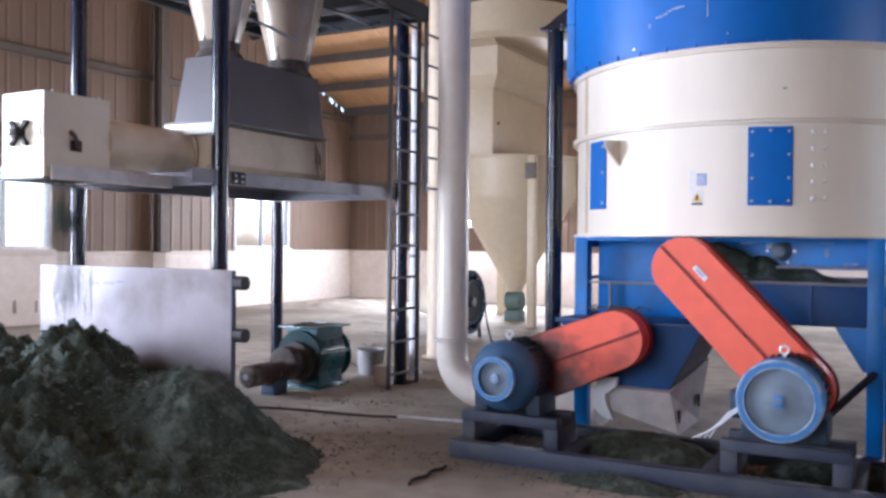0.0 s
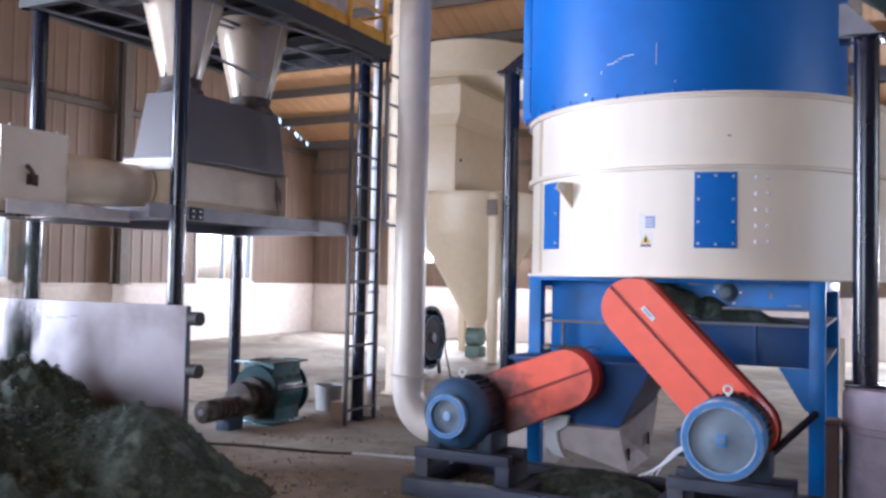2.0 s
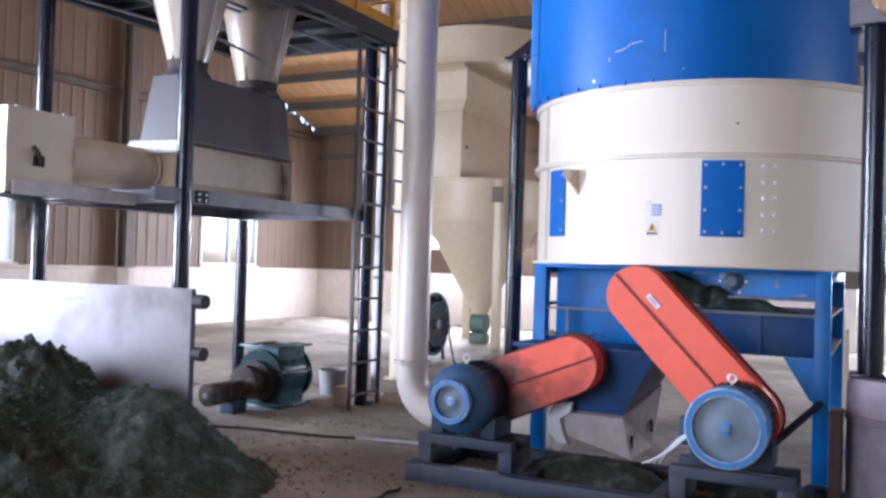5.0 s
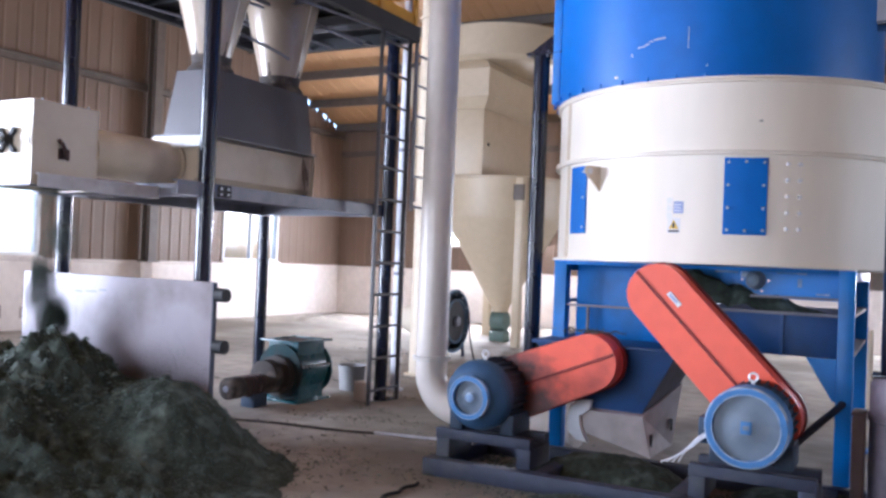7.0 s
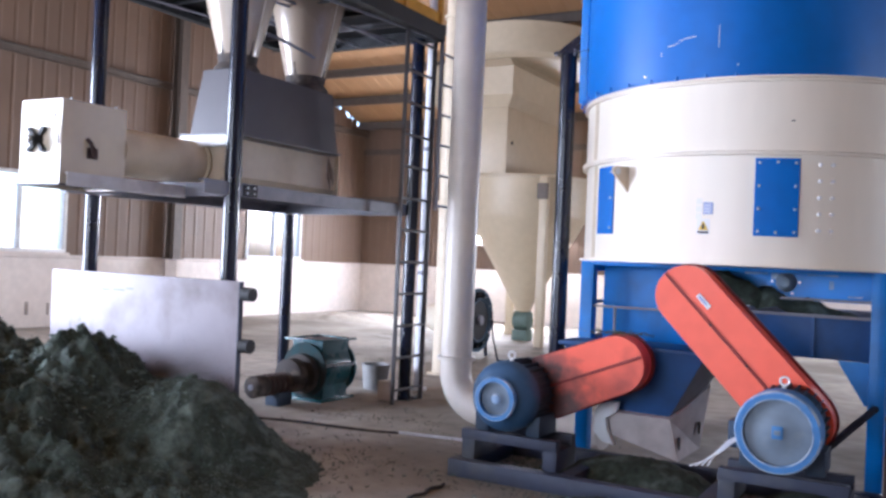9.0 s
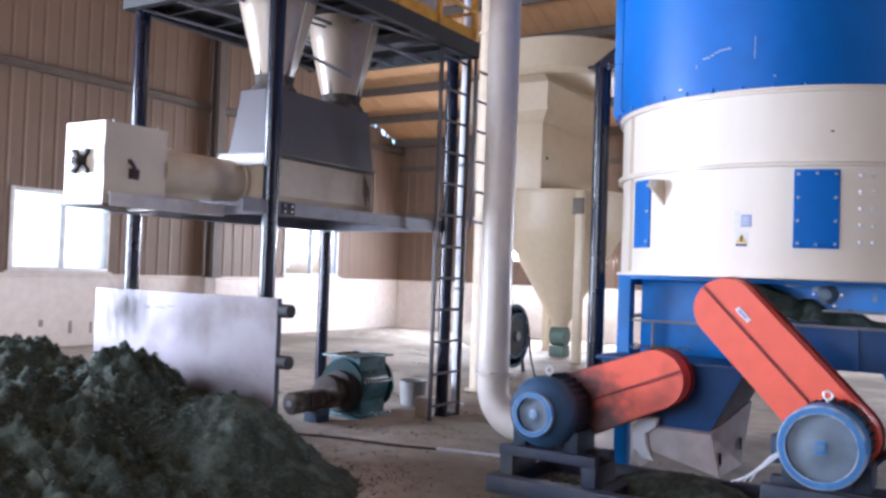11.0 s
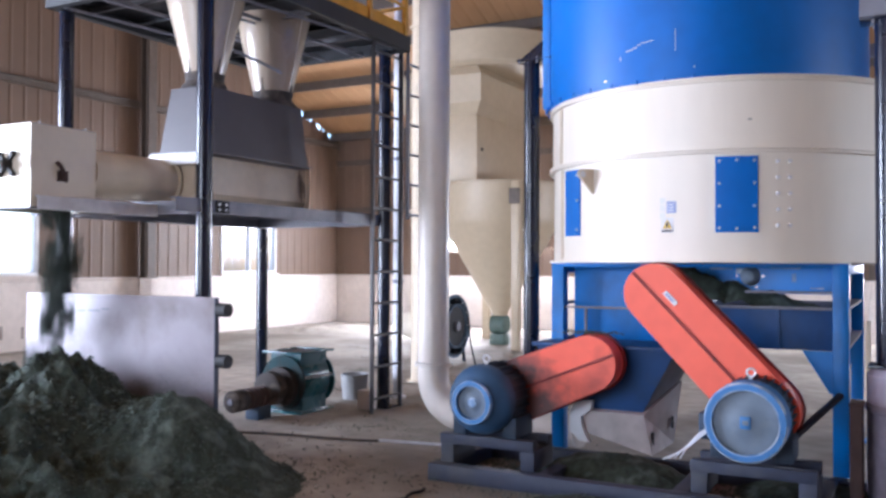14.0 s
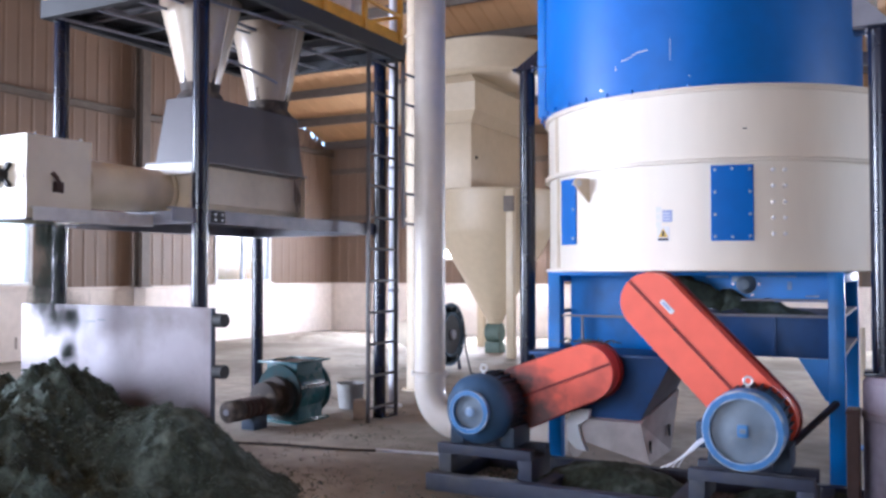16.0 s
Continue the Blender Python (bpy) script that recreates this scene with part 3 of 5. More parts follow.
    part("scuff_and_sheen", arc_plate(B(), DC, DR - 0.0005, 17.2, 18.2, 2.478, 2.486, 0.0015, 2), INK, d)
    return d


drum_machine()


def support_column(x, y, z0, top, r, arm, side):
    """A tube with a cap plate and two gussets; arm: how far they reach, side: which way along x."""
    c = thing("support_column", (x, y, z0), "glossy navy-black tubular column with a gusset cap", "support column", "columns of the drum")
    part("tube", rod(B(), (x, y, z0), (x, y, top), r, seg=32), NAVY, c)
    at = Matrix.Translation((x, y, top)) @ Matrix.Diagonal((side, 1, 1, 1))
    part("cap_plate", box(B(), -0.1, arm, -0.1, 0.1, 0.0, 0.018, 0.003, at), NAVY, c)
    for k in (-0.07, 0.07):
        bm = prism(B(), [(-0.08, 0.018), (arm, 0.018), (arm, 0.23), (arm - 0.04, 0.23)], k - 0.006, k + 0.006)
        bmesh.ops.transform(bm, matrix=at, verts=bm.verts[:])
        part("gusset", bm, GREY_STEEL if side < 0 else NAVY, c)
    part("base_plate", box(B(), x - 0.12, x + 0.12, y - 0.12, y + 0.12, z0, z0 + 0.02, 0.003), NAVY, c)
    for dx, dy in ((-0.08, -0.085), (-0.08, 0.085), (0.08, -0.085), (0.08, 0.085)):
        p = Vector((x + dx, y + dy, top - 0.02))
        part("bolt", rod(B(), p, p + Vector((0, 0, 0.05)), 0.008, seg=6), GREY_STEEL, c)
    return c


support_column(-2.79, 6.82, 0.0, 3.22, 0.066, 0.27, 1)
support_column(-0.10, 6.22, 0.87, 3.08, 0.076, 0.16, -1)
# blue pad on the drum for the bracket
single("bracket_pad", box(B(), -2.655, -2.585, 6.72, 6.92, 2.8, 4.7, 0.005), FRAME_BLUE, "upright blue bracket pad on the drum", "bracket")

ped = thing("column_pedestal", (0.1, 6.2, 0), "mauve-grey round plastered pedestal under the column", "pedestal")
part("body", lathe(B(), [(0.33, 0.0), (0.33, 0.3), (0.335, 0.32), (0.33, 0.34), (0.33, 0.83), (0.30, 0.87)], (0.1, 6.2, 0), 48), PEDESTAL, ped)
part("band", lathe(B(), [(0.331, 0.6), (0.342, 0.61), (0.342, 0.64), (0.331, 0.65)], (0.1, 6.2, 0), 48), PEDESTAL, ped)
rp = thing("rusty_box", (-0.2, 6.0, 0), "rusty brown steel box beside the pedestal", "metal box")
part("body", box(B(), -0.31, -0.24, 5.85, 6.1, 0, 0.66, 0.01), RUST, rp)
part("lid", box(B(), -0.315, -0.235, 5.845, 6.105, 0.66, 0.675, 0.004), RUST, rp)

FX0, FX1, FY0, FY1 = -2.43, -0.34, 6.35, 8.44


def drum_frame():
    f = thing("drum_stand", (DC[0], DC[1], 0), "blue painted square steel stand under the drum", "steel stand")
    for x in (FX0 + 0.05, FX1 - 0.05):
        for y in (FY0 + 0.05, FY1 - 0.05):
            part("leg", box(B(), x - 0.05, x + 0.05, y - 0.05, y + 0.05, 0, 1.528, 0.006), FRAME_BLUE, f)
            part("foot_plate", box(B(), x - 0.09, x + 0.09, y - 0.09, y + 0.09, 0, 0.016), FRAME_BLUE, f)
    for y in (FY0, FY1):
        part("top_beam", bar(B(), (FX0 + 0.1, y + (0.02 if y == FY0 else -0.02), 1.515), (FX1 - 0.1, y + (0.02 if y == FY0 else -0.02), 1.515), 0.05, 0.028, 0.004), FRAME_BLUE, f)
    for x in (FX0 + 0.05, FX1 - 0.05):
        part("top_beam", bar(B(), (x, FY0 + 0.1, 1.49), (x, FY1 - 0.1, 1.49), 0.1, 0.07, 0.005), FRAME_BLUE, f)
        part("side_rail", bar(B(), (x, FY0 + 0.1, 1.22), (x, FY1 - 0.1, 1.22), 0.08, 0.02), GREY_STEEL, f)
        part("side_rail", bar(B(), (x, FY0 + 0.1, 0.95), (x, FY1 - 0.1, 0.95), 0.08, 0.02), GREY_STEEL, f)
    part("top_plate", box(B(), FX0 - 0.01, FX1 + 0.01, FY0 - 0.015, FY0 + 0.1, 1.53, 1.537), BOLT, f)
    # fascia under the top beam, tray below with its stiffeners
    part("back_plate", box(B(), -1.49, FX1 - 0.1, FY0 + 0.25, FY0 + 0.26, 1.315, 1.528), FRAME_BLUE, f, "glossy blue back plate with painted pale reflections")
    boss = part("shaft_boss", lathe(B(), [(0.0, FY0 + 0.17), (0.035, FY0 + 0.175), (0.06, FY0 + 0.2), (0.07, FY0 + 0.25)], (-1.0, 0, 1.44), 28, "Y"), MOTOR_GREY, f, "pale rounded shaft boss")
    for k in range(6):
        p = Vector((-1.0 + 0.09 * math.cos(radians(60 * k)), FY0 + 0.25, 1.44 + 0.09 * math.sin(radians(60 * k))))
        part("bolt", rod(B(), p, p - Vector((0, 0.015, 0)), 0.009, seg=6), BOLT, boss)
    # pale patches stand for light mirrored in the glossy blue plate
    for x, z, w, h in ((-1.28, 1.485, 0.16, 0.03), (-1.1, 1.455, 0.05, 0.05), (-0.86, 1.49, 0.2, 0.02), (-0.72, 1.4, 0.03, 0.06), (-0.6, 1.35, 0.09, 0.012)):
        part("scuff_and_sheen", box(B(), x, x + w, FY0 + 0.2475, FY0 + 0.25, z, z + h, 0.001), WORN_AND_SHEEN, f, "pale patch painted for a reflection")
    part("rail", box(B(), FX0 + 0.1, -1.75, FY0 + 0.02, FY0 + 0.06, 1.185, 1.2), GREY_STEEL, f)
    part("rail", box(B(), -1.35, FX1 - 0.1, FY0 + 0.02, FY0 + 0.06, 1.215, 1.235), GREY_STEEL, f)
    part("rail", box(B(), -1.0, FX1 - 0.1, FY0 + 0.03, FY0 + 0.08, 1.325, 1.34), GREY_STEEL, f)
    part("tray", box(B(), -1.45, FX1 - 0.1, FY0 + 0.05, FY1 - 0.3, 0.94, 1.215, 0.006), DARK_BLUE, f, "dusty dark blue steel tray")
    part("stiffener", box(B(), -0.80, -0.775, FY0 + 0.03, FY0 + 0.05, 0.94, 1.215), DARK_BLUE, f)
    part("stiffener", box(B(), -2.17, -2.155, FY0 + 0.02, FY0 + 0.05, 0.9, 1.185), GREY_STEEL, f)
    part("housing", box(B(), FX0 + 0.12, -1.5, FY0 + 0.18, FY1 - 0.3, 0.86, 1.528, 0.01), FRAME_BLUE, f, "blue machine housing inside the stand")
    for x, s in ((FX1 - 0.1, -1), (FX0 + 0.1, 1)):
        part("corner_gusset", prism(B(), [(x, 0.94), (x + s * 0.19, 0.94), (x + s * 0.02, 0.66), (x, 0.66)], FY0 + 0.03, FY0 + 0.045), FRAME_BLUE, f)
    part("corner_gusset", prism(B(), [(FX1 - 0.1, 0.94), (FX1 - 0.3, 0.94), (FX1 - 0.1, 0.66)], FY1 - 0.06, FY1 - 0.04), FRAME_BLUE, f)
    part("brace", bar(B(), (FX1 - 0.05, FY0 - 0.02, 0.66), (-0.62, 5.85, 0.45), 0.035, 0.03), BASE_DARK, f)
    return f


drum_frame()

# hay caught on the tray, under the drum
bm = B()
bmesh.ops.create_grid(bm, x_segments=40, y_segments=20, size=0.5)
for v in bm.verts:
    u, w = v.co.x + 0.5, v.co.y + 0.5
    v.co = Vector((-1.72 + u * 1.2, FY0 + 0.06 + w * 0.5, 1.2))
    v.co.z = 1.18 + max(0.03, 0.40 - 0.38 * u) * min(1, 3 * w + 0.35) + 0.05 * noise.noise(v.co * 9) + 0.02 * noise.noise(v.co * 30)
single("hay_on_tray", bm, HAY, "dark hay litter lying on the blue tray", "hay litter", kind="stuff")


def grinder():
    g = thing("hammer_mill", (-1.75, 6.4, 0), "dark blue mill hopper over a cream outlet box", "mill")
    bm = B()
    top = [(-2.42, 6.02, 0.92), (-1.4, 6.02, 0.92), (-1.36, 6.7, 0.92), (-2.42, 6.7, 0.92)]
    bot = [(-2.08, 6.1, 0.468), (-1.655, 6.1, 0.464), (-1.51, 6.58, 0.65), (-2.08, 6.58, 0.65)]
    t, b = [bm.verts.new(p) for p in top], [bm.verts.new(p) for p in bot]
    bm.faces.new(t)
    bm.faces.new(b[::-1])
    for i in range(4):
        bm.faces.new((t[i], b[i], b[(i + 1) % 4], t[(i + 1) % 4]))
    part("hopper", bm, DARK_BLUE, g, "dusty dark blue sheet hopper", smooth=False)
    part("hopper_flange", box(B(), -2.45, -1.34, 6.0, 6.72, 0.92, 0.945, 0.003), DARK_BLUE, g)
    bm = B()
    t = [bm.verts.new(p) for p in ((-2.16, 6.06, 0.467), (-1.634, 6.06, 0.463), (-1.487, 6.6, 0.658), (-2.16, 6.6, 0.662))]
    b = [bm.verts.new(p) for p in ((-2.1, 6.06, 0.32), (-1.568, 6.06, 0.186), (-1.551, 6.6, 0.19), (-2.1, 6.6, 0.29))]
    bm.faces.new(t)
    bm.faces.new(b[::-1])
    for i in range(4):
        bm.faces.new((t[i], b[i], b[(i + 1) % 4], t[(i + 1) % 4]))
    ob = part("outlet_box", bm, OUTLET_PALE, g, "dusty pale outlet box with slots", smooth=False)
    for x, y, z in ((-1.59, 6.14, 0.29), (-1.535, 6.48, 0.36)):
        bm = rod(B(), (x - 0.005, y, z - 0.02), (x + 0.012, y + 0.004, z - 0.02), 0.024, seg=16)
        rod(bm, (x - 0.005, y, z + 0.02), (x + 0.012, y + 0.004, z + 0.02), 0.024, seg=16)
        part("slot", bm, BLACK, ob)
    part("curved_side_plate", prism(B(), [(-2.156, 0.457), (-2.128, 0.507), (-2.06, 0.542), (-1.983, 0.546), (-1.995, 0.482), (-2.07, 0.426), (-2.062, 0.36), (-2.04, 0.309), (-2.004, 0.247), (-2.088, 0.26), (-2.155, 0.322)][::-1], 6.0, 6.05), PALE_PLATE, g, "pale curved side plate")
    bm = B()
    quad = [Vector(p) for p in ((-1.41, 6.04, 0.91), (-1.37, 6.68, 0.91), (-1.505, 6.57, 0.66), (-1.65, 6.12, 0.475))]
    out = (quad[1] - quad[0]).cross(quad[3] - quad[0]).normalized()
    out = out if out.x > 0 else -out
    a, c = [bm.verts.new(p - out * 0.004) for p in quad], [bm.verts.new(p + out * 0.006) for p in quad]
    bm.faces.new(a[::-1])
    bm.faces.new(c)
    for i in range(4):
        bm.faces.new((a[i], a[(i + 1) % 4], c[(i + 1) % 4], c[i]))
    part("side_panel", bm, DUST_PANEL, g, "hay-dusted grey side sheet", smooth=False)
    return g


grinder()


def capsule(x0, z0, r0, x1, z1, r1, n=18):
    """Outline round two circles: a belt guard's face."""
    a = math.atan2(z1 - z0, x1 - x0)
    pts = [(x1 + r1 * math.cos(a - math.pi / 2 + math.pi * k / n), z1 + r1 * math.sin(a - math.pi / 2 + math.pi * k / n)) for k in range(n + 1)]
    pts += [(x0 + r0 * math.cos(a + math.pi / 2 + math.pi * k / n), z0 + r0 * math.sin(a + math.pi / 2 + math.pi * k / n)) for k in range(n + 1)]
    return pts


def belt_guard(x0, z0, r0, x1, z1, r1, y0, y1, label, paint):
    g = thing("belt_guard", (x0, y0, z0), label, "belt guard", "belt guards")
    part("cover", prism(B(), capsule(x0, z0, r0, x1, z1, r1), y0, y1), paint, g)
    part("rear_rim", prism(B(), capsule(x0, z0, r0 + 0.012, x1, z1, r1 + 0.012), y1, y1 + 0.05), RED_DARK, g, "dark rear rim")
    d = Vector((x1 - x0, 0, z1 - z0)).normalized()
    a, b = Vector((x0, y0 - 0.004, z0)) - d * r0 * 0.9, Vector((x1, y0 - 0.004, z1)) + d * r1 * 0.97
    part("centre_strip", bar(B(), a, b, 0.008, 0.016), RED_DARK, g, "dark seam strip")
    return g, d


gb, d = belt_guard(-0.775, 0.60, 0.2, -1.478, 1.33, 0.195, 5.72, 5.9, "bright red slanted belt guard above the larger motor", RED)
n = Vector((-d.z, 0, d.x))
c = Vector((-1.36, 5.716, 1.30))
bm = bar(B(), c - d * -0.055, c - d * 0.055, 0.004, 0.032)
plate = part("name_plate", bm, STICKER_W, gb, "small white and blue maker's plate")
part("mark", bar(B(), c + d * 0.04 - Vector((0, 0.003, 0)), c - d * 0.03 - Vector((0, 0.003, 0)), 0.002, 0.014), STICKER_B, plate)
for u, w in ((0.0, 0.0), (-0.33, 0.03)):
    p = Vector((-1.31, 5.718, 1.155)) - d * u * -1
    part("bolt", rod(B(), p, p - Vector((0, 0.012, 0)), 0.01, seg=6), BLACK, gb)
ga, d = belt_guard(-2.50, 0.60, 0.22, -1.93, 0.835, 0.195, 5.74, 5.92, "bright red belt guard behind the smaller motor, dusty", RED_DARKENED)


def motor(x, z, y0, y1, r, ring, face, label, cap):
    """An electric motor, axis along y: fan cover in front, ribbed body, feet, terminal box, lifting eye."""
    m = thing("electric_motor", (x, y0, z - r - 0.02), label, "electric motor", "drive motors")
    if cap:
        cover = part("fan_cover", lathe(B(), [(ring * 0.8, y0 + 0.018), (ring * 0.82, y0), (ring * 0.98, y0), (ring, y0 + 0.012), (ring * 1.02, y0 + 0.05), (r * 0.75, y0 + 0.075), (r * 0.93, y0 + 0.11), (r, y0 + 0.16), (r, y0 + 0.2)], (x, 0, z), 48, "Y", ends=False), DOME_BLUE, m, "dusty navy fan cover")
        part("ring", lathe(B(), [(ring * 0.78, y0 + 0.01), (ring * 0.8, y0 - 0.012), (ring * 1.02, y0 - 0.012), (ring * 1.05, y0 + 0.03)], (x, 0, z), 48, "Y", ends=False), MOTOR_BLUE, cover, "bright blue ring")
    else:
        cover = part("fan_cover", lathe(B(), [(r * 0.8, y0 + 0.012), (r * 0.82, y0), (r * 0.96, y0), (r, y0 + 0.015), (r, y0 + 0.17)], (x, 0, z), 64, "Y", ends=False), MOTOR_BLUE, m, "dusty blue fan cover")
        for k in range(12):
            a = radians(30 * k + 10)
            p = Vector((x + r * 0.9 * math.cos(a), y0, z + r * 0.9 * math.sin(a)))
            part("bolt", rod(B(), p, p - Vector((0, 0.006, 0)), 0.008, seg=6), MOTOR_BLUE, cover)
    rr = ring * 0.8 if cap else r * 0.8
    part("face_plate", lathe(B(), [(0.0, y0 + 0.016), (rr * 0.5, y0 + 0.0185), (rr * 0.52, y0 + 0.02), (rr * 0.8, y0 + 0.022), (rr * 0.99, y0 + 0.024)], (x, 0, z), 48, "Y"), face, cover)
    if cap:
        part("hub_cap", lathe(B(), [(0.0, y0 + 0.004), (rr * 0.26, y0 + 0.006), (rr * 0.3, y0 + 0.018)], (x, 0, z), 24, "Y"), WORN_AND_SHEEN, cover)
    else:
        plate = part("maker_plate", box(B(), x - 0.03, x + 0.03, y0 + 0.008, y0 + 0.02, z - 0.036, z + 0.036, 0.003), MOTOR_BLUE, cover, "small square blue plate")
        part("mark", box(B(), x - 0.018, x + 0.018, y0 + 0.005, y0 + 0.009, z - 0.014, z + 0.014), MOTOR_GREY, plate)
    part("worn_edge", lathe(B(), [(rr * 0.985, y0 + 0.01), (rr * 1.0, y0 - 0.015 if cap else y0 - 0.003), (rr * 1.035, y0 - 0.015 if cap else y0 - 0.003)], (x, 0, z), 64, "Y", ends=False), WORN_AND_SHEEN, cover, "rim worn to pale primer")
    part("worn_edge", lathe(B(), [(ring * 1.0, y0 - 0.0135), (ring * 1.03, y0 - 0.0135), (ring * 1.055, y0 + 0.01)] if cap else [(r * 0.955, y0 - 0.002), (r * 0.985, y0 + 0.002), (r * 1.004, y0 + 0.016), (r * 1.004, y0 + 0.03)], (x, 0, z), 64, "Y", ends=False), WORN_AND_SHEEN, cover, "rim worn to pale primer")
    part("stator", lathe(B(), [(r * 0.9, y0 + 0.17), (r * 0.9, y1 - 0.06), (r * 0.96, y1 - 0.05), (r * 0.96, y1)], (x, 0, z), 48, "Y"), MOTOR_DARK, m, "dust-darkened motor body")
    for k in range(28):
        a = radians(360 / 28 * k)
        if math.sin(a) > -0.75:
            p, q = Vector((math.cos(a), 0, math.sin(a))) * r * 0.88, Vector((math.cos(a), 0, math.sin(a))) * r * 0.99
            c = Vector((x, 0, z))
            mid = c + (p + q) / 2
            bm = box(B(), -0.004, 0.004, y0 + 0.18, y1 - 0.06, -(q - p).length / 2, (q - p).length / 2)
            bmesh.ops.transform(bm, matrix=Matrix.Translation(mid) @ Matrix.Rotation(math.pi / 2 - a, 4, "Y"), verts=bm.verts[:])
            part("rib", bm, MOTOR_DARK, m, smooth=False)
    for s in (-1, 1):
        part("foot", box(B(), x + s * r * 0.8 - 0.05, x + s * r * 0.8 + 0.05, y0 + 0.2, y1 - 0.08, z - r - 0.02, z - r + 0.12, 0.008), MOTOR_DARK, m)
    # lifting eye on top
    e = Vector((x + (0.01 if cap else 0.0), y0 + 0.22, z + r + 0.035))
    bm = B()
    ringpts = [e + Vector((0.024 * math.cos(radians(20 * k)), 0, 0.024 * math.sin(radians(20 * k)))) for k in range(19)]
    sweep(bm, ringpts, 0.007, 10)
    rod(bm, e - Vector((0, 0, 0.075)), e - Vector((0, 0, 0.026)), 0.012, seg=10)
    part("lifting_eye", bm, BOLT, m)
    return m


motor(-2.59, 0.585, 5.28, 5.86, 0.24, 0.14, MOTOR_GREY, "smaller blue electric motor, dusty, on a steel frame", True)
mb = motor(-0.82, 0.61, 5.24, 5.80, 0.232, 0.2, MOTOR_GREY, "larger blue electric motor with a grey fan face", False)
part("terminal_box", box(B(), -1.12, -1.03, 5.42, 5.58, 0.46, 0.62, 0.01), MOTOR_DARK, mb)


def base_frame():
    b = thing("motor_base", (-1.4, 5.8, 0), "dusty navy welded steel base under both motors", "machine base")
    for y in (5.38, 6.25):
        part("long_beam", box(B(), -2.98, 0.0, y, y + 0.1, 0, 0.118, 0.006), BASE_DARK, b)
    for x in (-2.98, -2.2, -1.3, -0.5):
        part("cross_beam", box(B(), x, x + 0.1, 5.48, 6.25, 0.0, 0.114, 0.006), BASE_DARK, b)
    for x0, x1 in ((-2.93, -2.22), (-1.18, -0.46)):
        part("mount_rail", box(B(), x0, x1, 5.47, 5.55, 0.25, 0.32, 0.004), BASE_DARK, b)
        part("mount_rail", box(B(), x0, x1, 5.75, 5.83, 0.25, 0.32, 0.004), BASE_DARK, b)
        for x in (x0, x1 - 0.1):
            part("mount_post", box(B(), x, x + 0.1, 5.485, 5.84, 0.114, 0.25, 0.004), BASE_DARK, b)
    # added dark sheet on the floor, in place of shade between the beams
    part("shade_sheet", box(B(), -2.1, -1.3, 5.56, 6.24, 0.01, 0.03), BASE_DARK, b)
    return b


base_frame()

# power cable bundle at the larger motor
for k in range(4):
    pts = [(-1.04 - (0.19 + 0.03 * k) * u, 5.42 - 0.02 * k, 0.53 - 0.2 * u ** 1.4 + (0.02 - 0.022 * k) * math.sin(3.14 * u)) for u in [i / 12 for i in range(13)]]
    single("power_cable", sweep(B(), pts, 0.0045, 8), CABLE_GREY, "thin pale power cable hanging loose from the motor", "cable", group="motor cables")

# ---- silver duct with its elbow ----
duct = thing("air_duct", (-3.84, 7.02, 0.1), "silver painted upright air duct with an elbow", "duct")
part("riser", rod(B(), (-3.84, 7.02, 0.62), (-3.84, 7.02, 7.2), 0.142, seg=40), PIPE_SILVER, duct)
part("flange", rod(B(), (-3.84, 7.02, 0.59), (-3.84, 7.02, 0.615), 0.172, seg=40), PIPE_SILVER, duct)
for k in range(10):
    p = Vector((-3.84 + 0.158 * math.cos(0.628 * k), 7.02 + 0.158 * math.sin(0.628 * k), 0.58))
    part("bolt", rod(B(), p, p + Vector((0, 0, 0.045)), 0.008, seg=6), BOLT, duct)
pts = [(-3.84, 7.02, 0.6), (-3.84, 7.02, 0.5)] + [(-3.84 + 0.33 * (1 - math.cos(a)), 7.02 - 0.02 * a, 0.5 - 0.33 * math.sin(a)) for a in [radians(9 * k) for k in range(1, 11)]] + [(-3.2, 6.98, 0.17), (-2.35, 6.8, 0.17)]
part("elbow", sweep(B(), pts, 0.142, 40), PIPE_SILVER, duct)
for z in (1.9, 3.2, 4.5):
    part("seam", rod(B(), (-3.84, 7.02, z), (-3.84, 7.02, z + 0.012), 0.1445, seg=40), PIPE_SILVER, duct)

# ---- mezzanine with conveyor, hoppers ----
PX0, PX1, PY0, PY1 = -6.65, -4.98, 5.28, 7.9


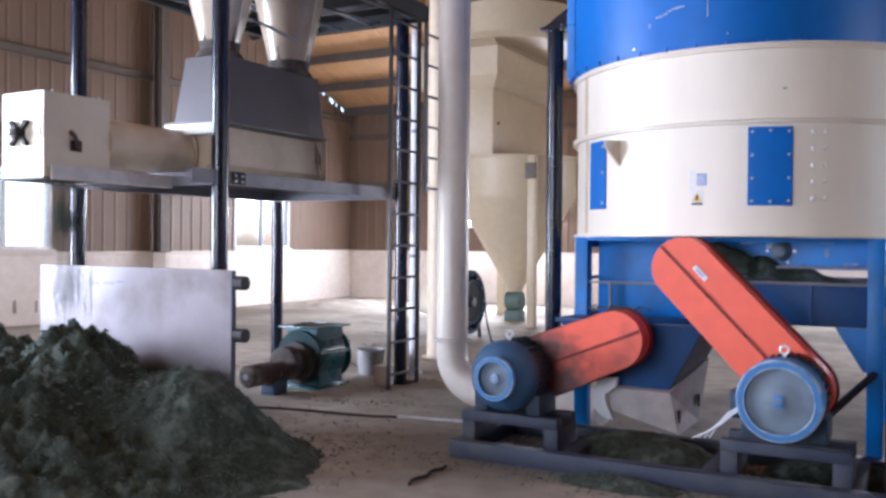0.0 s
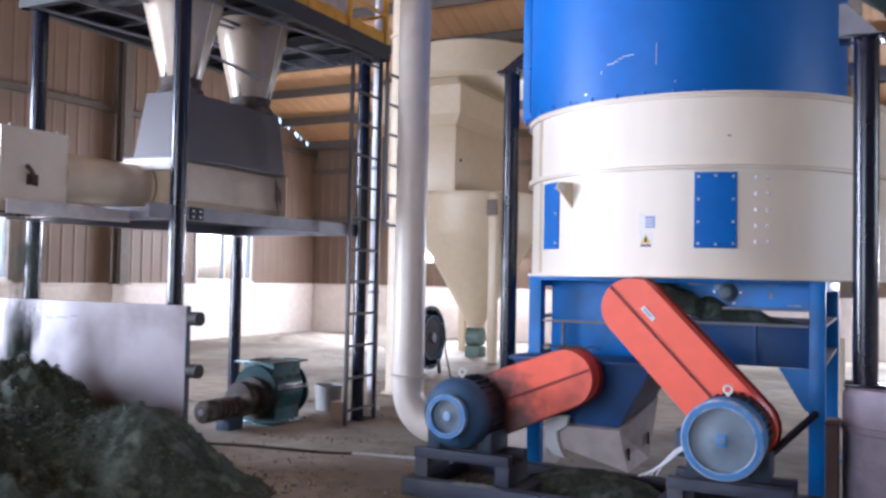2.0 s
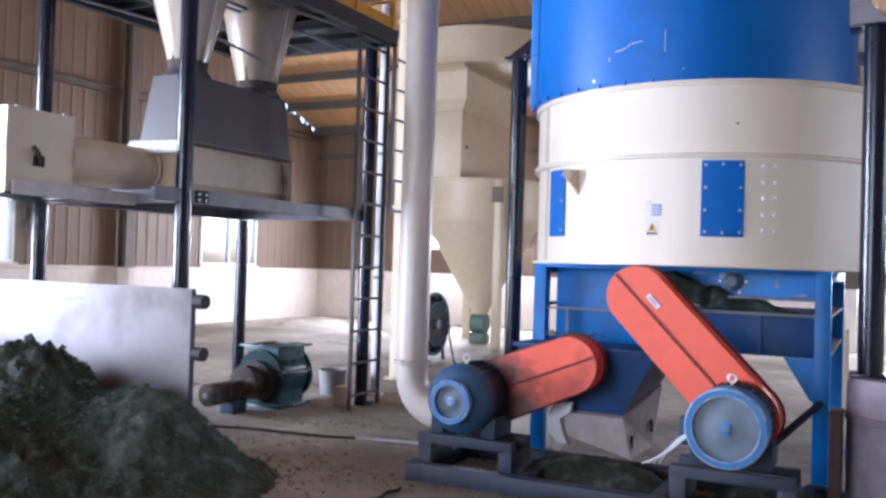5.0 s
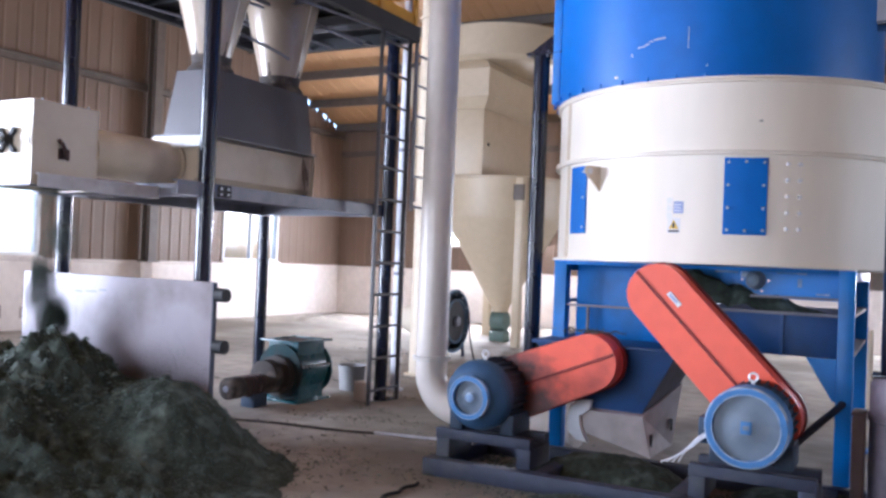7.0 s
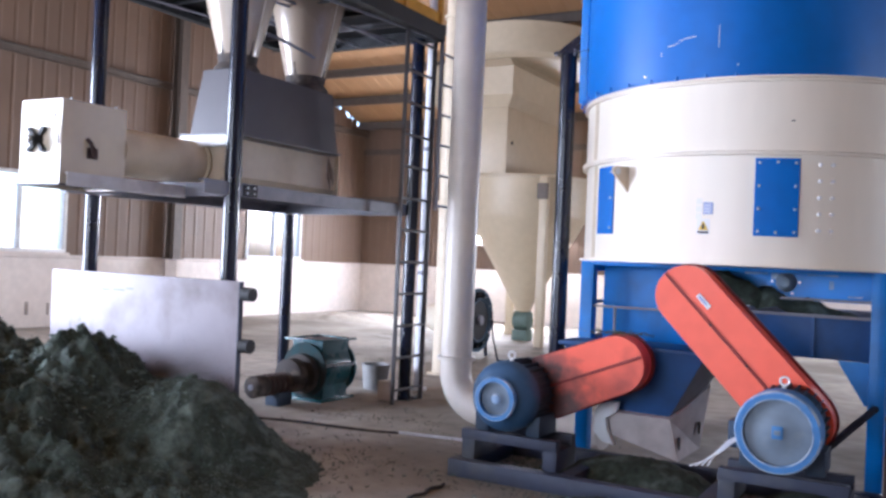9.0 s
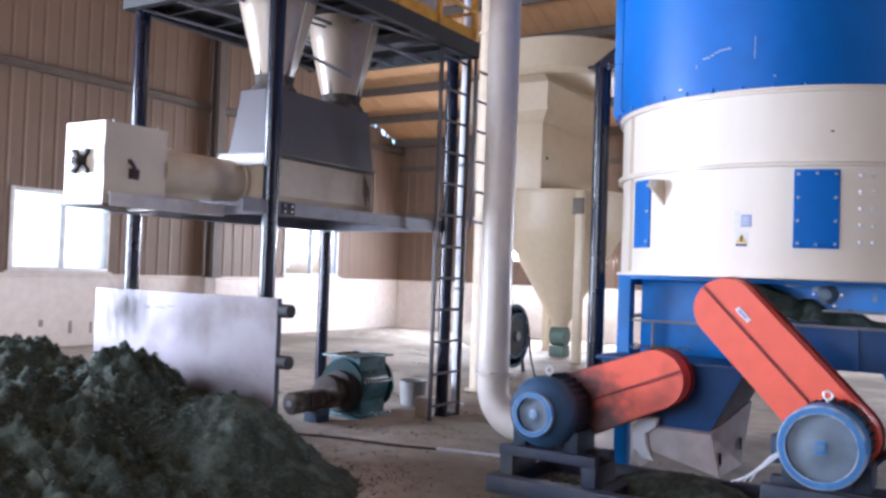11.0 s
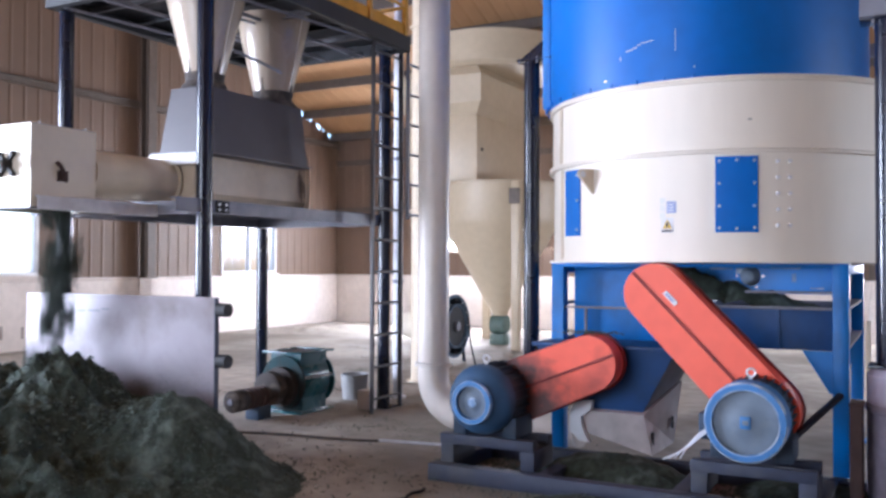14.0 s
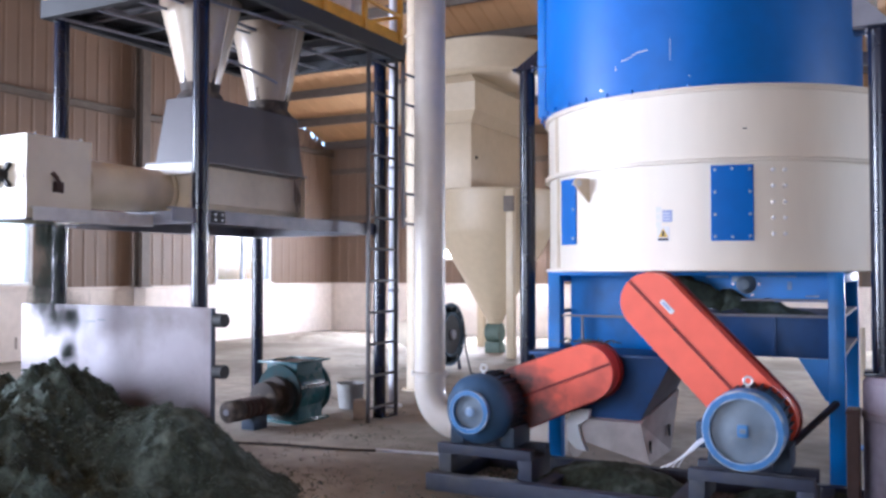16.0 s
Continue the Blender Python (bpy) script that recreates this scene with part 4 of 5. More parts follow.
def mezzanine():
    m = thing("steel_platform", ((PX0 + PX1) / 2, (PY0 + PY1) / 2, 0), "navy-black two-level steel platform on tubular posts", "steel platform")
    for x, y, top in ((PX1 - 0.02, PY0, 3.8), (PX0 - 0.05, PY0 + 0.03, 3.8), (PX0 + 0.06, PY1, 1.92), (PX1 + 0.05, PY1, 3.8)):
        post = part("post", rod(B(), (x, y, 0), (x, y, top), 0.066, seg=28), NAVY, m)
        part("foot_plate", box(B(), x - 0.12, x + 0.12, y - 0.12, y + 0.12, 0, 0.015), NAVY, post)
    zl = 1.98
    for a, b in (((PX1, 4.95, zl), (PX1, PY1, zl)), ((PX0, PY1, zl), (PX0, 4.95, zl)), ((PX1, PY1, zl), (PX0, PY1, zl)), ((PX0, PY0, zl), (PX1, PY0, zl))):
        part("lower_beam", channel(B(), a, b, -0.06, 0.11), GREY_STEEL, m)
    # white instead of steel grey, for the light reflected by this beam
    part("lower_beam", channel(B(), (-5.52, 4.15, 1.955), (-5.52, 5.28, 1.955), -0.05, 0.1), WHITE_FRAME, m, "beam coloured lilac-white for the light it catches")
    part("lower_beam", channel(B(), (-6.05, 5.28, 1.955), (-6.05, 4.15, 1.955), -0.05, 0.1), GREY_STEEL, m)
    part("bolt_plate", box(B(), PX1 + 0.004, PX1 + 0.012, 5.38, 5.54, 1.93, 2.03), NAVY, m)
    for y, z in ((5.42, 1.955), (5.42, 2.0), (5.50, 1.955), (5.50, 2.0)):
        part("bolt", rod(B(), (PX1 + 0.01, y, z), (PX1 + 0.024, y, z), 0.01, seg=6), BOLT, m)
    part("lower_deck", box(B(), PX0, PX1, 6.9, PY1, 2.035, 2.045), BASE_DARK, m)
    part("lower_deck", box(B(), PX0, PX0 + 0.5, PY0, 6.9, 2.035, 2.045), BASE_DARK, m)
    # upper floor
    zu, x0, x1, y0, y1 = 3.86, -6.74, -4.68, 5.12, 8.0
    for a, b in (((x1, y0, zu), (x1, y1, zu)), ((x0, y1, zu), (x0, y0, zu)), ((x1, y1, zu), (x0, y1, zu)), ((x0, y0, zu), (x1, y0, zu))):
        part("upper_beam", channel(B(), a, b, -0.07, 0.16), NAVY_MATT, m)
    for k in range(1, 6):
        y = y0 + (y1 - y0) * k / 6
        part("joist", channel(B(), (x0 + 0.02, y, zu + 0.01), (x1 - 0.02, y, zu + 0.01), 0.03, 0.06), LADDER if k % 2 else NAVY_MATT, m)
    for x in (-6.1, -5.4):
        part("joist", bar(B(), (x, y0, zu - 0.035), (x, y1, zu - 0.035), 0.025, 0.025), GREY_STEEL, m)
    for k in range(4):
        part("tie_bar", bar(B(), (x0 + 0.1 + 0.5 * k, y0 + 0.05, zu - 0.06), (x0 + 0.5 + 0.5 * k, y1 - 0.05, zu - 0.06), 0.02, 0.02), GREY_STEEL, m)
    part("upper_deck", box(B(), x0, x1, y0, y1, zu + 0.06, zu + 0.07), NAVY_MATT, m)
    return m, zu, x0, x1, y0, y1


mez, zu, ux0, ux1, uy0, uy1 = mezzanine()


def railing(points, z, label):
    r = thing("guard_rail", (*points[0], z), label, "guard rail", "yellow guard rails")
    for (ax, ay), (bx, by) in zip(points, points[1:]):
        for h in (0.32, 0.62, 0.95):
            part("rail", rod(B(), (ax, ay, z + h), (bx, by, z + h), 0.02, seg=12), YELLOW, r)
        part("kick_plate", bar(B(), (ax, ay, z + 0.07), (bx, by, z + 0.07), 0.006, 0.12), YELLOW, r)
        n = max(1, round(math.dist((ax, ay), (bx, by)) / 0.75))
        for k in range(n + 1):
            x, y = ax + (bx - ax) * k / n, ay + (by - ay) * k / n
            part("post", box(B(), x - 0.022, x + 0.022, y - 0.022, y + 0.022, z, z + 0.97, 0.004), YELLOW, r)


railing([(ux1 - 0.03, uy0 + 0.05), (ux1 - 0.03, uy1 - 0.05)], zu + 0.08, "yellow painted tubular guard rail")
railing([(ux1 - 0.05, uy1 - 0.03), (ux0, uy1 - 0.03)], zu + 0.08, "yellow painted tubular guard rail")
railing([(ux0 + 0.05, uy0 + 0.03), (ux0 + 0.7, uy0 + 0.03)], zu + 0.08, "yellow painted tubular guard rail")

# machine parts glimpsed on the upper floor
blow = thing("upper_blower", (-5.35, 7.5, zu + 0.07), "pale grey round blower housing on the upper floor", "blower")
part("casing", lathe(B(), [(0.0, 7.35), (0.26, 7.36), (0.3, 7.42), (0.3, 7.6), (0.0, 7.62)], (-5.2, 0, zu + 0.42), 32, "Y"), CABLE_GREY, blow)
part("foot", box(B(), -5.42, -4.98, 7.38, 7.6, zu + 0.07, zu + 0.16, 0.01), CABLE_GREY, blow)


def ladder(name, x, y0, y1, z0, z1, first, label, paint):
    l = thing(name, (x, y0, z0), label, "ladder")
    for y in (y0, y1):
        part("stile", box(B(), x - 0.02, x + 0.02, y - 0.013, y + 0.013, z0, z1, 0.003), paint, l)
    z = first
    while z < z1 - 0.05:
        part("rung", rod(B(), (x, y0, z), (x, y1, z), 0.014, seg=10), paint, l)
        z += 0.325
    return l


ladder("access_ladder", -4.80, 7.47, 8.02, 0.0, 3.94, 0.14, "dark steel ladder standing against the platform", LADDER)
ladder("upper_ladder", -4.74, 8.06, 8.52, 2.0, 3.94, 2.05, "short grey steel ladder beside the platform", GREY_STEEL)
sp = thing("pale_standpipe", (-5.15, 8.55, 0), "pale grey upright service pipe", "pipe")
part("pipe", rod(B(), (-5.15, 8.55, 0.02), (-5.15, 8.55, 6.5), 0.055, seg=20), CABLE_GREY, sp)
part("foot_flange", rod(B(), (-5.15, 8.55, 0), (-5.15, 8.55, 0.02), 0.1, seg=20), CABLE_GREY, sp)
for z in (1.3, 2.7, 4.1):
    part("clamp", rod(B(), (-5.15, 8.55, z), (-5.15, 8.55, z + 0.04), 0.062, seg=20), GREY_STEEL, sp)
cd = thing("cream_standpipe", (-5.6, 9.9, 0), "cream painted upright duct behind the ladder", "duct")
part("riser", rod(B(), (-5.6, 9.9, 0.02), (-5.6, 9.9, 7.0), 0.14, seg=28), CREAM_DIRTY, cd)
part("foot_plate", rod(B(), (-5.6, 9.9, 0), (-5.6, 9.9, 0.02), 0.2, seg=28), CREAM_DIRTY, cd)
for z in (2.2, 4.6):
    part("flange", rod(B(), (-5.6, 9.9, z), (-5.6, 9.9, z + 0.03), 0.17, seg=28), CREAM_DIRTY, cd)


def conveyor():
    c = thing("screw_conveyor", (-5.75, 5.9, 2.04), "cream horizontal screw conveyor with a square outlet box", "screw conveyor")
    part("tube", lathe(B(), [(0.19, 4.68), (0.19, 5.55)], (-5.72, 0, 2.225), 40, "Y"), CREAM_DIRTY, c, "dusty cream steel tube")
    part("tube_flange", lathe(B(), [(0.19, 5.53), (0.22, 5.53), (0.22, 5.55), (0.19, 5.55)], (-5.72, 0, 2.225), 40, "Y"), CREAM_DIRTY, c)
    # trough with a round bottom
    bm = B()
    prof = [(-6.02, 2.455), (-6.02, 2.13), (-5.95, 2.05), (-5.45, 2.05), (-5.38, 2.13), (-5.38, 2.455)]
    prism(bm, prof, 5.56, 7.12)
    part("trough", bm, CREAM_DIRTY, c, "stained cream steel trough")
    part("end_plate", box(B(), -6.06, -5.34, 7.12, 7.135, 2.04, 2.47), CREAM_DIRTY, c)
    part("trough_flange", box(B(), -5.385, -5.37, 5.56, 5.585, 2.1, 2.45), CREAM_DIRTY, c)
    for k in range(5):
        part("rust_run", box(B(), -5.381, -5.3785, 7.0 + 0.022 * k, 7.012 + 0.022 * k, 2.4 - 0.05 * (k % 3) - 0.17, 2.44 - 0.03 * k), RUST, c, "rust-brown run of dirt")
    for y in (5.6, 6.3, 7.0):
        part("saddle", box(B(), -5.98, -5.42, y, y + 0.05, 2.035, 2.09), GREY_STEEL, c)
    # outlet box
    x0, x1, y0, y1, z0, z1 = -6.01, -5.55, 4.11, 4.68, 1.905, 2.53
    ob = part("outlet_box", box(B(), x0, x1, y1 - 0.012, y1, z0, z1, 0.003), CREAM, c, "pale outlet box, open below")
    for a in ((x0, x0 + 0.012, y0, y1 - 0.012, z0, z1), (x1 - 0.012, x1, y0, y1 - 0.012, z0, z1), (x0 + 0.012, x1 - 0.012, y0, y0 + 0.012, z0, z1), (x0 + 0.012, x1 - 0.012, y0 + 0.012, y1 - 0.012, z1 - 0.012, z1)):
        part("panel", box(B(), *a), CREAM, ob, smooth=False)
    for a in ((x0 - 0.02, x1 + 0.02, y0 - 0.02, y0), (x0 - 0.02, x1 + 0.02, y1, y1 + 0.02), (x0 - 0.02, x0, y0, y1), (x1, x1 + 0.02, y0, y1)):
        part("lip", box(B(), *a, z0, z0 + 0.012), BASE_DARK, ob)
    # bearing with four arms on the end face
    cx, cz = -5.80, 2.235
    bm = rod(B(), (cx, y0 + 0.005, cz), (cx, y0 - 0.07, cz), 0.05, 0.042, seg=24)
    for sx in (-1, 1):
        for sz in (-1, 1):
            bar(bm, (cx, y0 - 0.015, cz), (cx + sx * 0.075, y0 - 0.015, cz + sz * 0.075), 0.03, 0.03)
            rod(bm, (cx + sx * 0.075, y0, cz + sz * 0.075), (cx + sx * 0.075, y0 - 0.035, cz + sz * 0.075), 0.018, seg=10)
    part("bearing", bm, BLACK, ob, "black flange bearing")
    part("shaft_end", rod(B(), (cx, y0 - 0.07, cz), (cx, y0 - 0.11, cz), 0.022, seg=16), BOLT, ob)
    # dark handle on the side
    sweep_pts = [(x1, 4.33, 2.26), (x1 + 0.03, 4.34, 2.23), (x1 + 0.035, 4.36, 2.19), (x1 + 0.03, 4.37, 2.15), (x1, 4.41, 2.13)]
    bm = sweep(B(), sweep_pts, 0.016, 10)
    box(bm, x1, x1 + 0.012, 4.33, 4.42, 2.12, 2.2)
    part("latch", bm, RUST, ob, "dark rusty latch")
    part("wire", sweep(B(), [(x1 - 0.08, y0 - 0.005, 2.42), (x1 - 0.045, y0 - 0.012, 2.38), (x1 - 0.025, y0 - 0.012, 2.30), (x1 - 0.02, y0 - 0.005, 2.2)], 0.004, 6), INK, ob)
    for y in (4.2, 4.6):
        part("bolt", rod(B(), (x1 - 0.03, y, z1), (x1 - 0.03, y, z1 + 0.02), 0.009, seg=6), BOLT, ob)
    return c


conveyor()

hood = thing("feed_hood", (-5.5, 6.28, 2.47), "slate grey sheet-metal feed hood under two hoppers", "hood")
bm = B()
hb = [(-5.78, 5.55), (-5.24, 5.55), (-5.24, 6.96), (-5.78, 6.96)]
ht = [(-5.72, 5.62), (-5.30, 5.62), (-5.30, 6.93), (-5.72, 6.93)]
b = [bm.verts.new((x, y, 2.475)) for x, y in hb]
t = [bm.verts.new((x, y, 3.05)) for x, y in ht]
bm.faces.new(b[::-1])
bm.faces.new(t)
for i in range(4):
    bm.faces.new((b[i], b[(i + 1) % 4], t[(i + 1) % 4], t[i]))
part("casing", bm, HOOD_GREY, hood, smooth=False)
part("flange", box(B(), -5.84, -5.2, 5.49, 6.98, 2.455, 2.475), HOOD_GREY, hood)
part("end_lip", prism(B(), [(-5.78, 2.365), (-5.28, 2.365), (-5.24, 2.454), (-5.82, 2.454)], 5.475, 5.53), WHITE_FRAME, hood, "bright white end lip")
for y, r0 in ((5.80, 0.165), (6.74, 0.185)):
    h = thing("feed_hopper", (-5.5, y, 3.05), "cream cone-shaped feed hopper with grimy outlet", "hopper", "feed hoppers")
    part("cone", lathe(B(), [(r0 * 0.95, 3.12), (r0, 3.16), (0.36, 3.92), (0.36, 4.4)], (-5.5, y, 0), 48), HOPPER_PAINT, h)
    part("outlet_collar", lathe(B(), [(r0 * 1.25, 3.05), (r0 * 1.2, 3.08), (r0 * 1.0, 3.12), (r0 * 1.07, 3.19)], (-5.5, y, 0), 36), GRIME, h, "grimy black-brown collar")
    grime = random.Random(int(y * 10))
    for k in range(13):
        a, top, w = grime.uniform(0, 360), 3.19 + 0.2 * grime.random() ** 2.5, grime.uniform(4, 13)
        zs = [3.14 + (top - 3.14) * i / 4 for i in range(5)]
        slope = (0.36 - r0) / 0.76
        for lo, hi, trim in ((0, 2, 0.0), (2, 4, 0.3)):
            prof = [(r0 + slope * (zs[i] - 3.16) + 0.0025, zs[i]) for i in range(lo, hi + 1)]
            part("grime_run", lathe(B(), prof, (-5.5, y, 0), 5, a0=a + w * trim, a1=a + w * (1 - trim)), GRIME, h)
    part("seam", bar(B(), (-5.5 + r0 + 0.004, y, 3.17), (-5.5 + 0.363, y, 3.92), 0.01, 0.006), CREAM, h)
single("vibrator_pipe", sweep(B(), [(-5.25, 5.9, 3.4), (-5.2, 6.15, 3.36), (-5.2, 6.4, 3.33), (-5.25, 6.55, 3.33)], 0.015, 8), GREY_STEEL, "thin grey pipe between the two hoppers", "pipe")

# ---- valve, bucket, board ----
VX = -5.62
v = thing("rotary_valve", (VX, 7.3, 0), "teal green rotary airlock valve with grimy gear motor", "rotary valve")
barrel = [(0.25 * math.cos(a), 0.31 + 0.26 * math.sin(a)) for a in [radians(22.5 * k + 11.25) for k in range(16)]]
part("body", prism(B(), [(VX + x, z) for x, z in barrel], 7.12, 7.56), TEAL, v)
part("bolt_rib", box(B(), VX + 0.24, VX + 0.27, 7.11, 7.57, 0.335, 0.352, 0.003), TEAL, v)
part("saddle", box(B(), VX - 0.2, VX + 0.2, 7.14, 7.54, 0.02, 0.2), TEAL, v)
part("neck", box(B(), VX - 0.19, VX + 0.19, 7.12, 7.56, 0.47, 0.6), TEAL, v)
# front flange has its shade in the colour, rear one plain teal
for y, paint in ((7.07, TEAL_SHADED), (7.58, TEAL)):
    part("end_flange", lathe(B(), [(0.26, y), (0.275, y + 0.005), (0.275, y + 0.025), (0.26, y + 0.03)], (VX, 0, 0.305), 40, "Y"), paint, v)
for k in range(8):
    part("bolt", rod(B(), (VX + 0.257, 7.13 + 0.06 * k, 0.35), (VX + 0.257, 7.13 + 0.06 * k, 0.378), 0.013, seg=6), BOLT, v)
for a in ((-0.25, 0.25, 7.05, 7.12), (-0.25, 0.25, 7.55, 7.62), (-0.25, -0.19, 7.12, 7.55), (0.19, 0.25, 7.12, 7.55)):
    part("top_flange", box(B(), VX + a[0], VX + a[1], a[2], a[3], 0.60, 0.62, 0.003), TEAL, v)
    part("bottom_flange", box(B(), VX + a[0], VX + a[1], a[2], a[3], 0.0, 0.02, 0.003), TEAL, v)
part("throat", box(B(), VX - 0.185, VX + 0.185, 7.125, 7.545, 0.565, 0.605), RUST, v, "dark brown dusty throat")
part("gearbox", lathe(B(), [(0.12, 6.8), (0.165, 6.82), (0.165, 6.93), (0.13, 6.95), (0.13, 6.99), (0.2, 7.0), (0.2, 7.07)], (VX, 0, 0.27), 32, "Y"), GRIME, v, "black-brown greasy gearbox")
part("gear_motor", lathe(B(), [(0.075, 6.3), (0.105, 6.32), (0.105, 6.45), (0.092, 6.46), (0.092, 6.79), (0.12, 6.82)], (VX, 0, 0.21), 28, "Y"), GRIME, v, "black grimy gear motor")
for k in range(4):
    part("cooling_band", lathe(B(), [(0.092, 6.5 + 0.07 * k), (0.106, 6.505 + 0.07 * k), (0.106, 6.53 + 0.07 * k), (0.092, 6.535 + 0.07 * k)], (VX, 0, 0.21), 28, "Y"), RUST, v)
part("fan_cap", rod(B(), (VX, 6.29, 0.21), (VX, 6.302, 0.21), 0.03, seg=16), GREY_STEEL, v)
part("motor_foot", box(B(), VX - 0.08, VX + 0.08, 6.6, 6.8, 0.0, 0.13, 0.005), MOTOR_DARK, v)

bk = thing("bucket", (-5.5, 8.2, 0), "grey open bucket standing on the floor by the ladder", "bucket")
part("shell", lathe(B(), [(0.0, 0.01), (0.13, 0.01), (0.155, 0.27), (0.165, 0.275), (0.165, 0.285), (0.148, 0.285), (0.122, 0.03), (0.0, 0.03)], (-5.5, 8.2, 0), 32), ZINC, bk)
sm = thing("pale_block", (-5.02, 7.72, 0), "small pale concrete block by the ladder foot", "block")
part("body", box(B(), -5.08, -4.92, 7.62, 7.76, 0, 0.2, 0.01), BRICK_PAINT, sm)

bd = thing("screen_board", (-5.4, 4.78, 0), "upright grubby white board with dark roller ends", "board")
part("panel", box(B(), -6.47, -4.40, 4.765, 4.80, 0.0, 1.27, 0.004), BOARD, bd)
part("edge_strip", box(B(), -4.40, -4.392, 4.762, 4.803, 0.0, 1.268), BASE_DARK, bd)
for z in (1.18, 0.81):
    part("roller_end", rod(B(), (-4.39, 4.8, z), (-4.30, 4.8, z), 0.05, seg=18), BLACK, bd, "black rubber roller end")
for x, w, z in ((-5.85, 0.09, 1.13), (-5.72, 0.13, 1.135), (-5.57, 0.08, 1.15)):
    part("scrape", box(B(), x, x + w, 4.7638, 4.765, z, z + 0.014), GREY_STEEL, bd)

single("floor_hose", sweep(B(), [(-5.3 + 0.22 * k, 6.02 + 0.05 * k + 0.03 * math.sin(k), 0.01) for k in range(7)], 0.011, 8), GRIME, "dark hose lying on the floor", "hose")
single("steel_strip", bar(B(), (-3.98, 6.33, 0.012), (-3.3, 6.46, 0.012), 0.035, 0.015), CABLE_GREY, "thin pale steel strip lying on the floor", "steel strip")
single("floor_cable", sweep(B(), [(-2.86 + 0.02 * math.sin(2 * k), 5.12 - 0.07 * k, 0.012) for k in range(8)], 0.011, 8), BLACK, "short black cable lying on the floor", "cable")

# ---- cyclone and blower at the back ----
CX, CY = -6.9, 15.2
cy = thing("cyclone", (CX, CY, 0), "large cream cyclone separator on four legs", "cyclone separator")
part("cone", lathe(B(), [(0.14, 0.55), (0.17, 0.64), (1.08, 2.24), (1.12, 2.34), (1.13, 3.0)], (CX, CY, 0), 64), CYCLONE_CREAM, cy)
part("flange", lathe(B(), [(1.13, 3.0), (1.2, 3.0), (1.2, 3.04), (1.13, 3.04)], (CX, CY, 0), 64), CYCLONE_CREAM, cy)
part("filter_box", box(B(), -8.3, -6.86, 14.1, 16.6, 3.05, 4.25, 0.02), CYCLONE_CREAM, cy, "boxy cream filter section")
bm = B()
low = [(-8.3, 14.1), (-6.86, 14.1), (-6.86, 16.6), (-8.3, 16.6)]
rings = []
for z, grow in ((4.25, 0.0), (4.45, 0.14), (4.95, 0.14), (5.12, 0.0)):
    rings.append([bm.verts.new((x + (grow if x > -7.5 else -grow), y + (grow if y > 15 else -grow), z)) for x, y in low])
for p, q in zip(rings, rings[1:]):
    for i in range(4):
        bm.faces.new((p[i], p[(i + 1) % 4], q[(i + 1) % 4], q[i]))
bm.faces.new(rings[0])
bm.faces.new(rings[-1])
part("collar", bm, CYCLONE_CREAM, cy, smooth=False)
part("upper_barrel", lathe(B(), [(1.3, 5.12), (1.4, 5.2), (1.4, 5.75), (0.5, 6.0)], (CX - 0.2, CY + 0.1, 0), 64), CYCLONE_CREAM, cy)
part("junction_box", box(B(), CX + 0.66, CX + 0.86, CY - 1.09, CY - 1.03, 2.6, 2.88, 0.01), STEEL_BEAM, cy, "small brown junction box on a leg")
part("vent", rod(B(), (-6.87, 14.3, 3.62), (-6.84, 14.3, 3.62), 0.03, seg=12), BLACK, cy)
for sx, sy in ((0.75, -0.95), (-1.0, -0.75), (-0.75, 1.0), (1.0, 0.75)):
    part("leg", box(B(), CX + sx - 0.07, CX + sx + 0.07, CY + sy - 0.07, CY + sy + 0.07, 0, 3.0, 0.006), CYCLONE_CREAM, cy)
part("airlock", lathe(B(), [(0.14, -0.16), (0.18, -0.14), (0.18, 0.14), (0.14, 0.16)], (CX, CY, 0.38), 24, "X"), GREEN_GREY, cy, "small dusty green discharge airlock")
part("airlock_stand", box(B(), CX - 0.15, CX + 0.15, CY - 0.15, CY + 0.15, 0, 0.2, 0.01), GREEN_GREY, cy)

FC = (-6.14, 11.9, 0.57)
fn = thing("centrifugal_fan", (FC[0], FC[1], 0), "dark blue round centrifugal fan on a steel stand", "centrifugal fan")
part("casing", lathe(B(), [(0.1, -0.36), (0.43, -0.36), (0.455, -0.34), (0.455, -0.02), (0.44, 0.0), (0.31, 0.0)], FC, 56, "X"), FAN_BLUE, fn)
for u in (-0.36, -0.02):
    part("rim", lathe(B(), [(0.44, u), (0.485, u), (0.485, u + 0.02), (0.44, u + 0.02)], FC, 56, "X"), FAN_BLUE, fn)
part("inlet_ring", lathe(B(), [(0.31, 0.0), (0.34, 0.0), (0.34, 0.03), (0.32, 0.035), (0.30, 0.0)], FC, 48, "X"), FAN_BLUE, fn)
part("inlet_disc", lathe(B(), [(0.0, 0.004), (0.28, 0.006), (0.312, 0.004)], FC, 48, "X"), BLACK, fn, "dark round inlet disc")
part("hub", lathe(B(), [(0.05, 0.004), (0.08, 0.02), (0.07, 0.06), (0.0, 0.065)], FC, 24, "X"), GREY_STEEL, fn, "grey hub")
for k in range(12):
    a = radians(30 * k)
    p = Vector((FC[0], FC[1] + 0.4 * math.cos(a), FC[2] + 0.4 * math.sin(a)))
    part("bolt", rod(B(), p, p + Vector((0.014, 0, 0)), 0.011, seg=6), BOLT, fn)
for u in (-0.33, -0.03):
    for w in (-0.3, 0.3):
        part("leg", bar(B(), (FC[0] + u, FC[1] + w * 1.2, 0), (FC[0] + u, FC[1] + w, 0.28), 0.04, 0.04), BASE_DARK, fn)
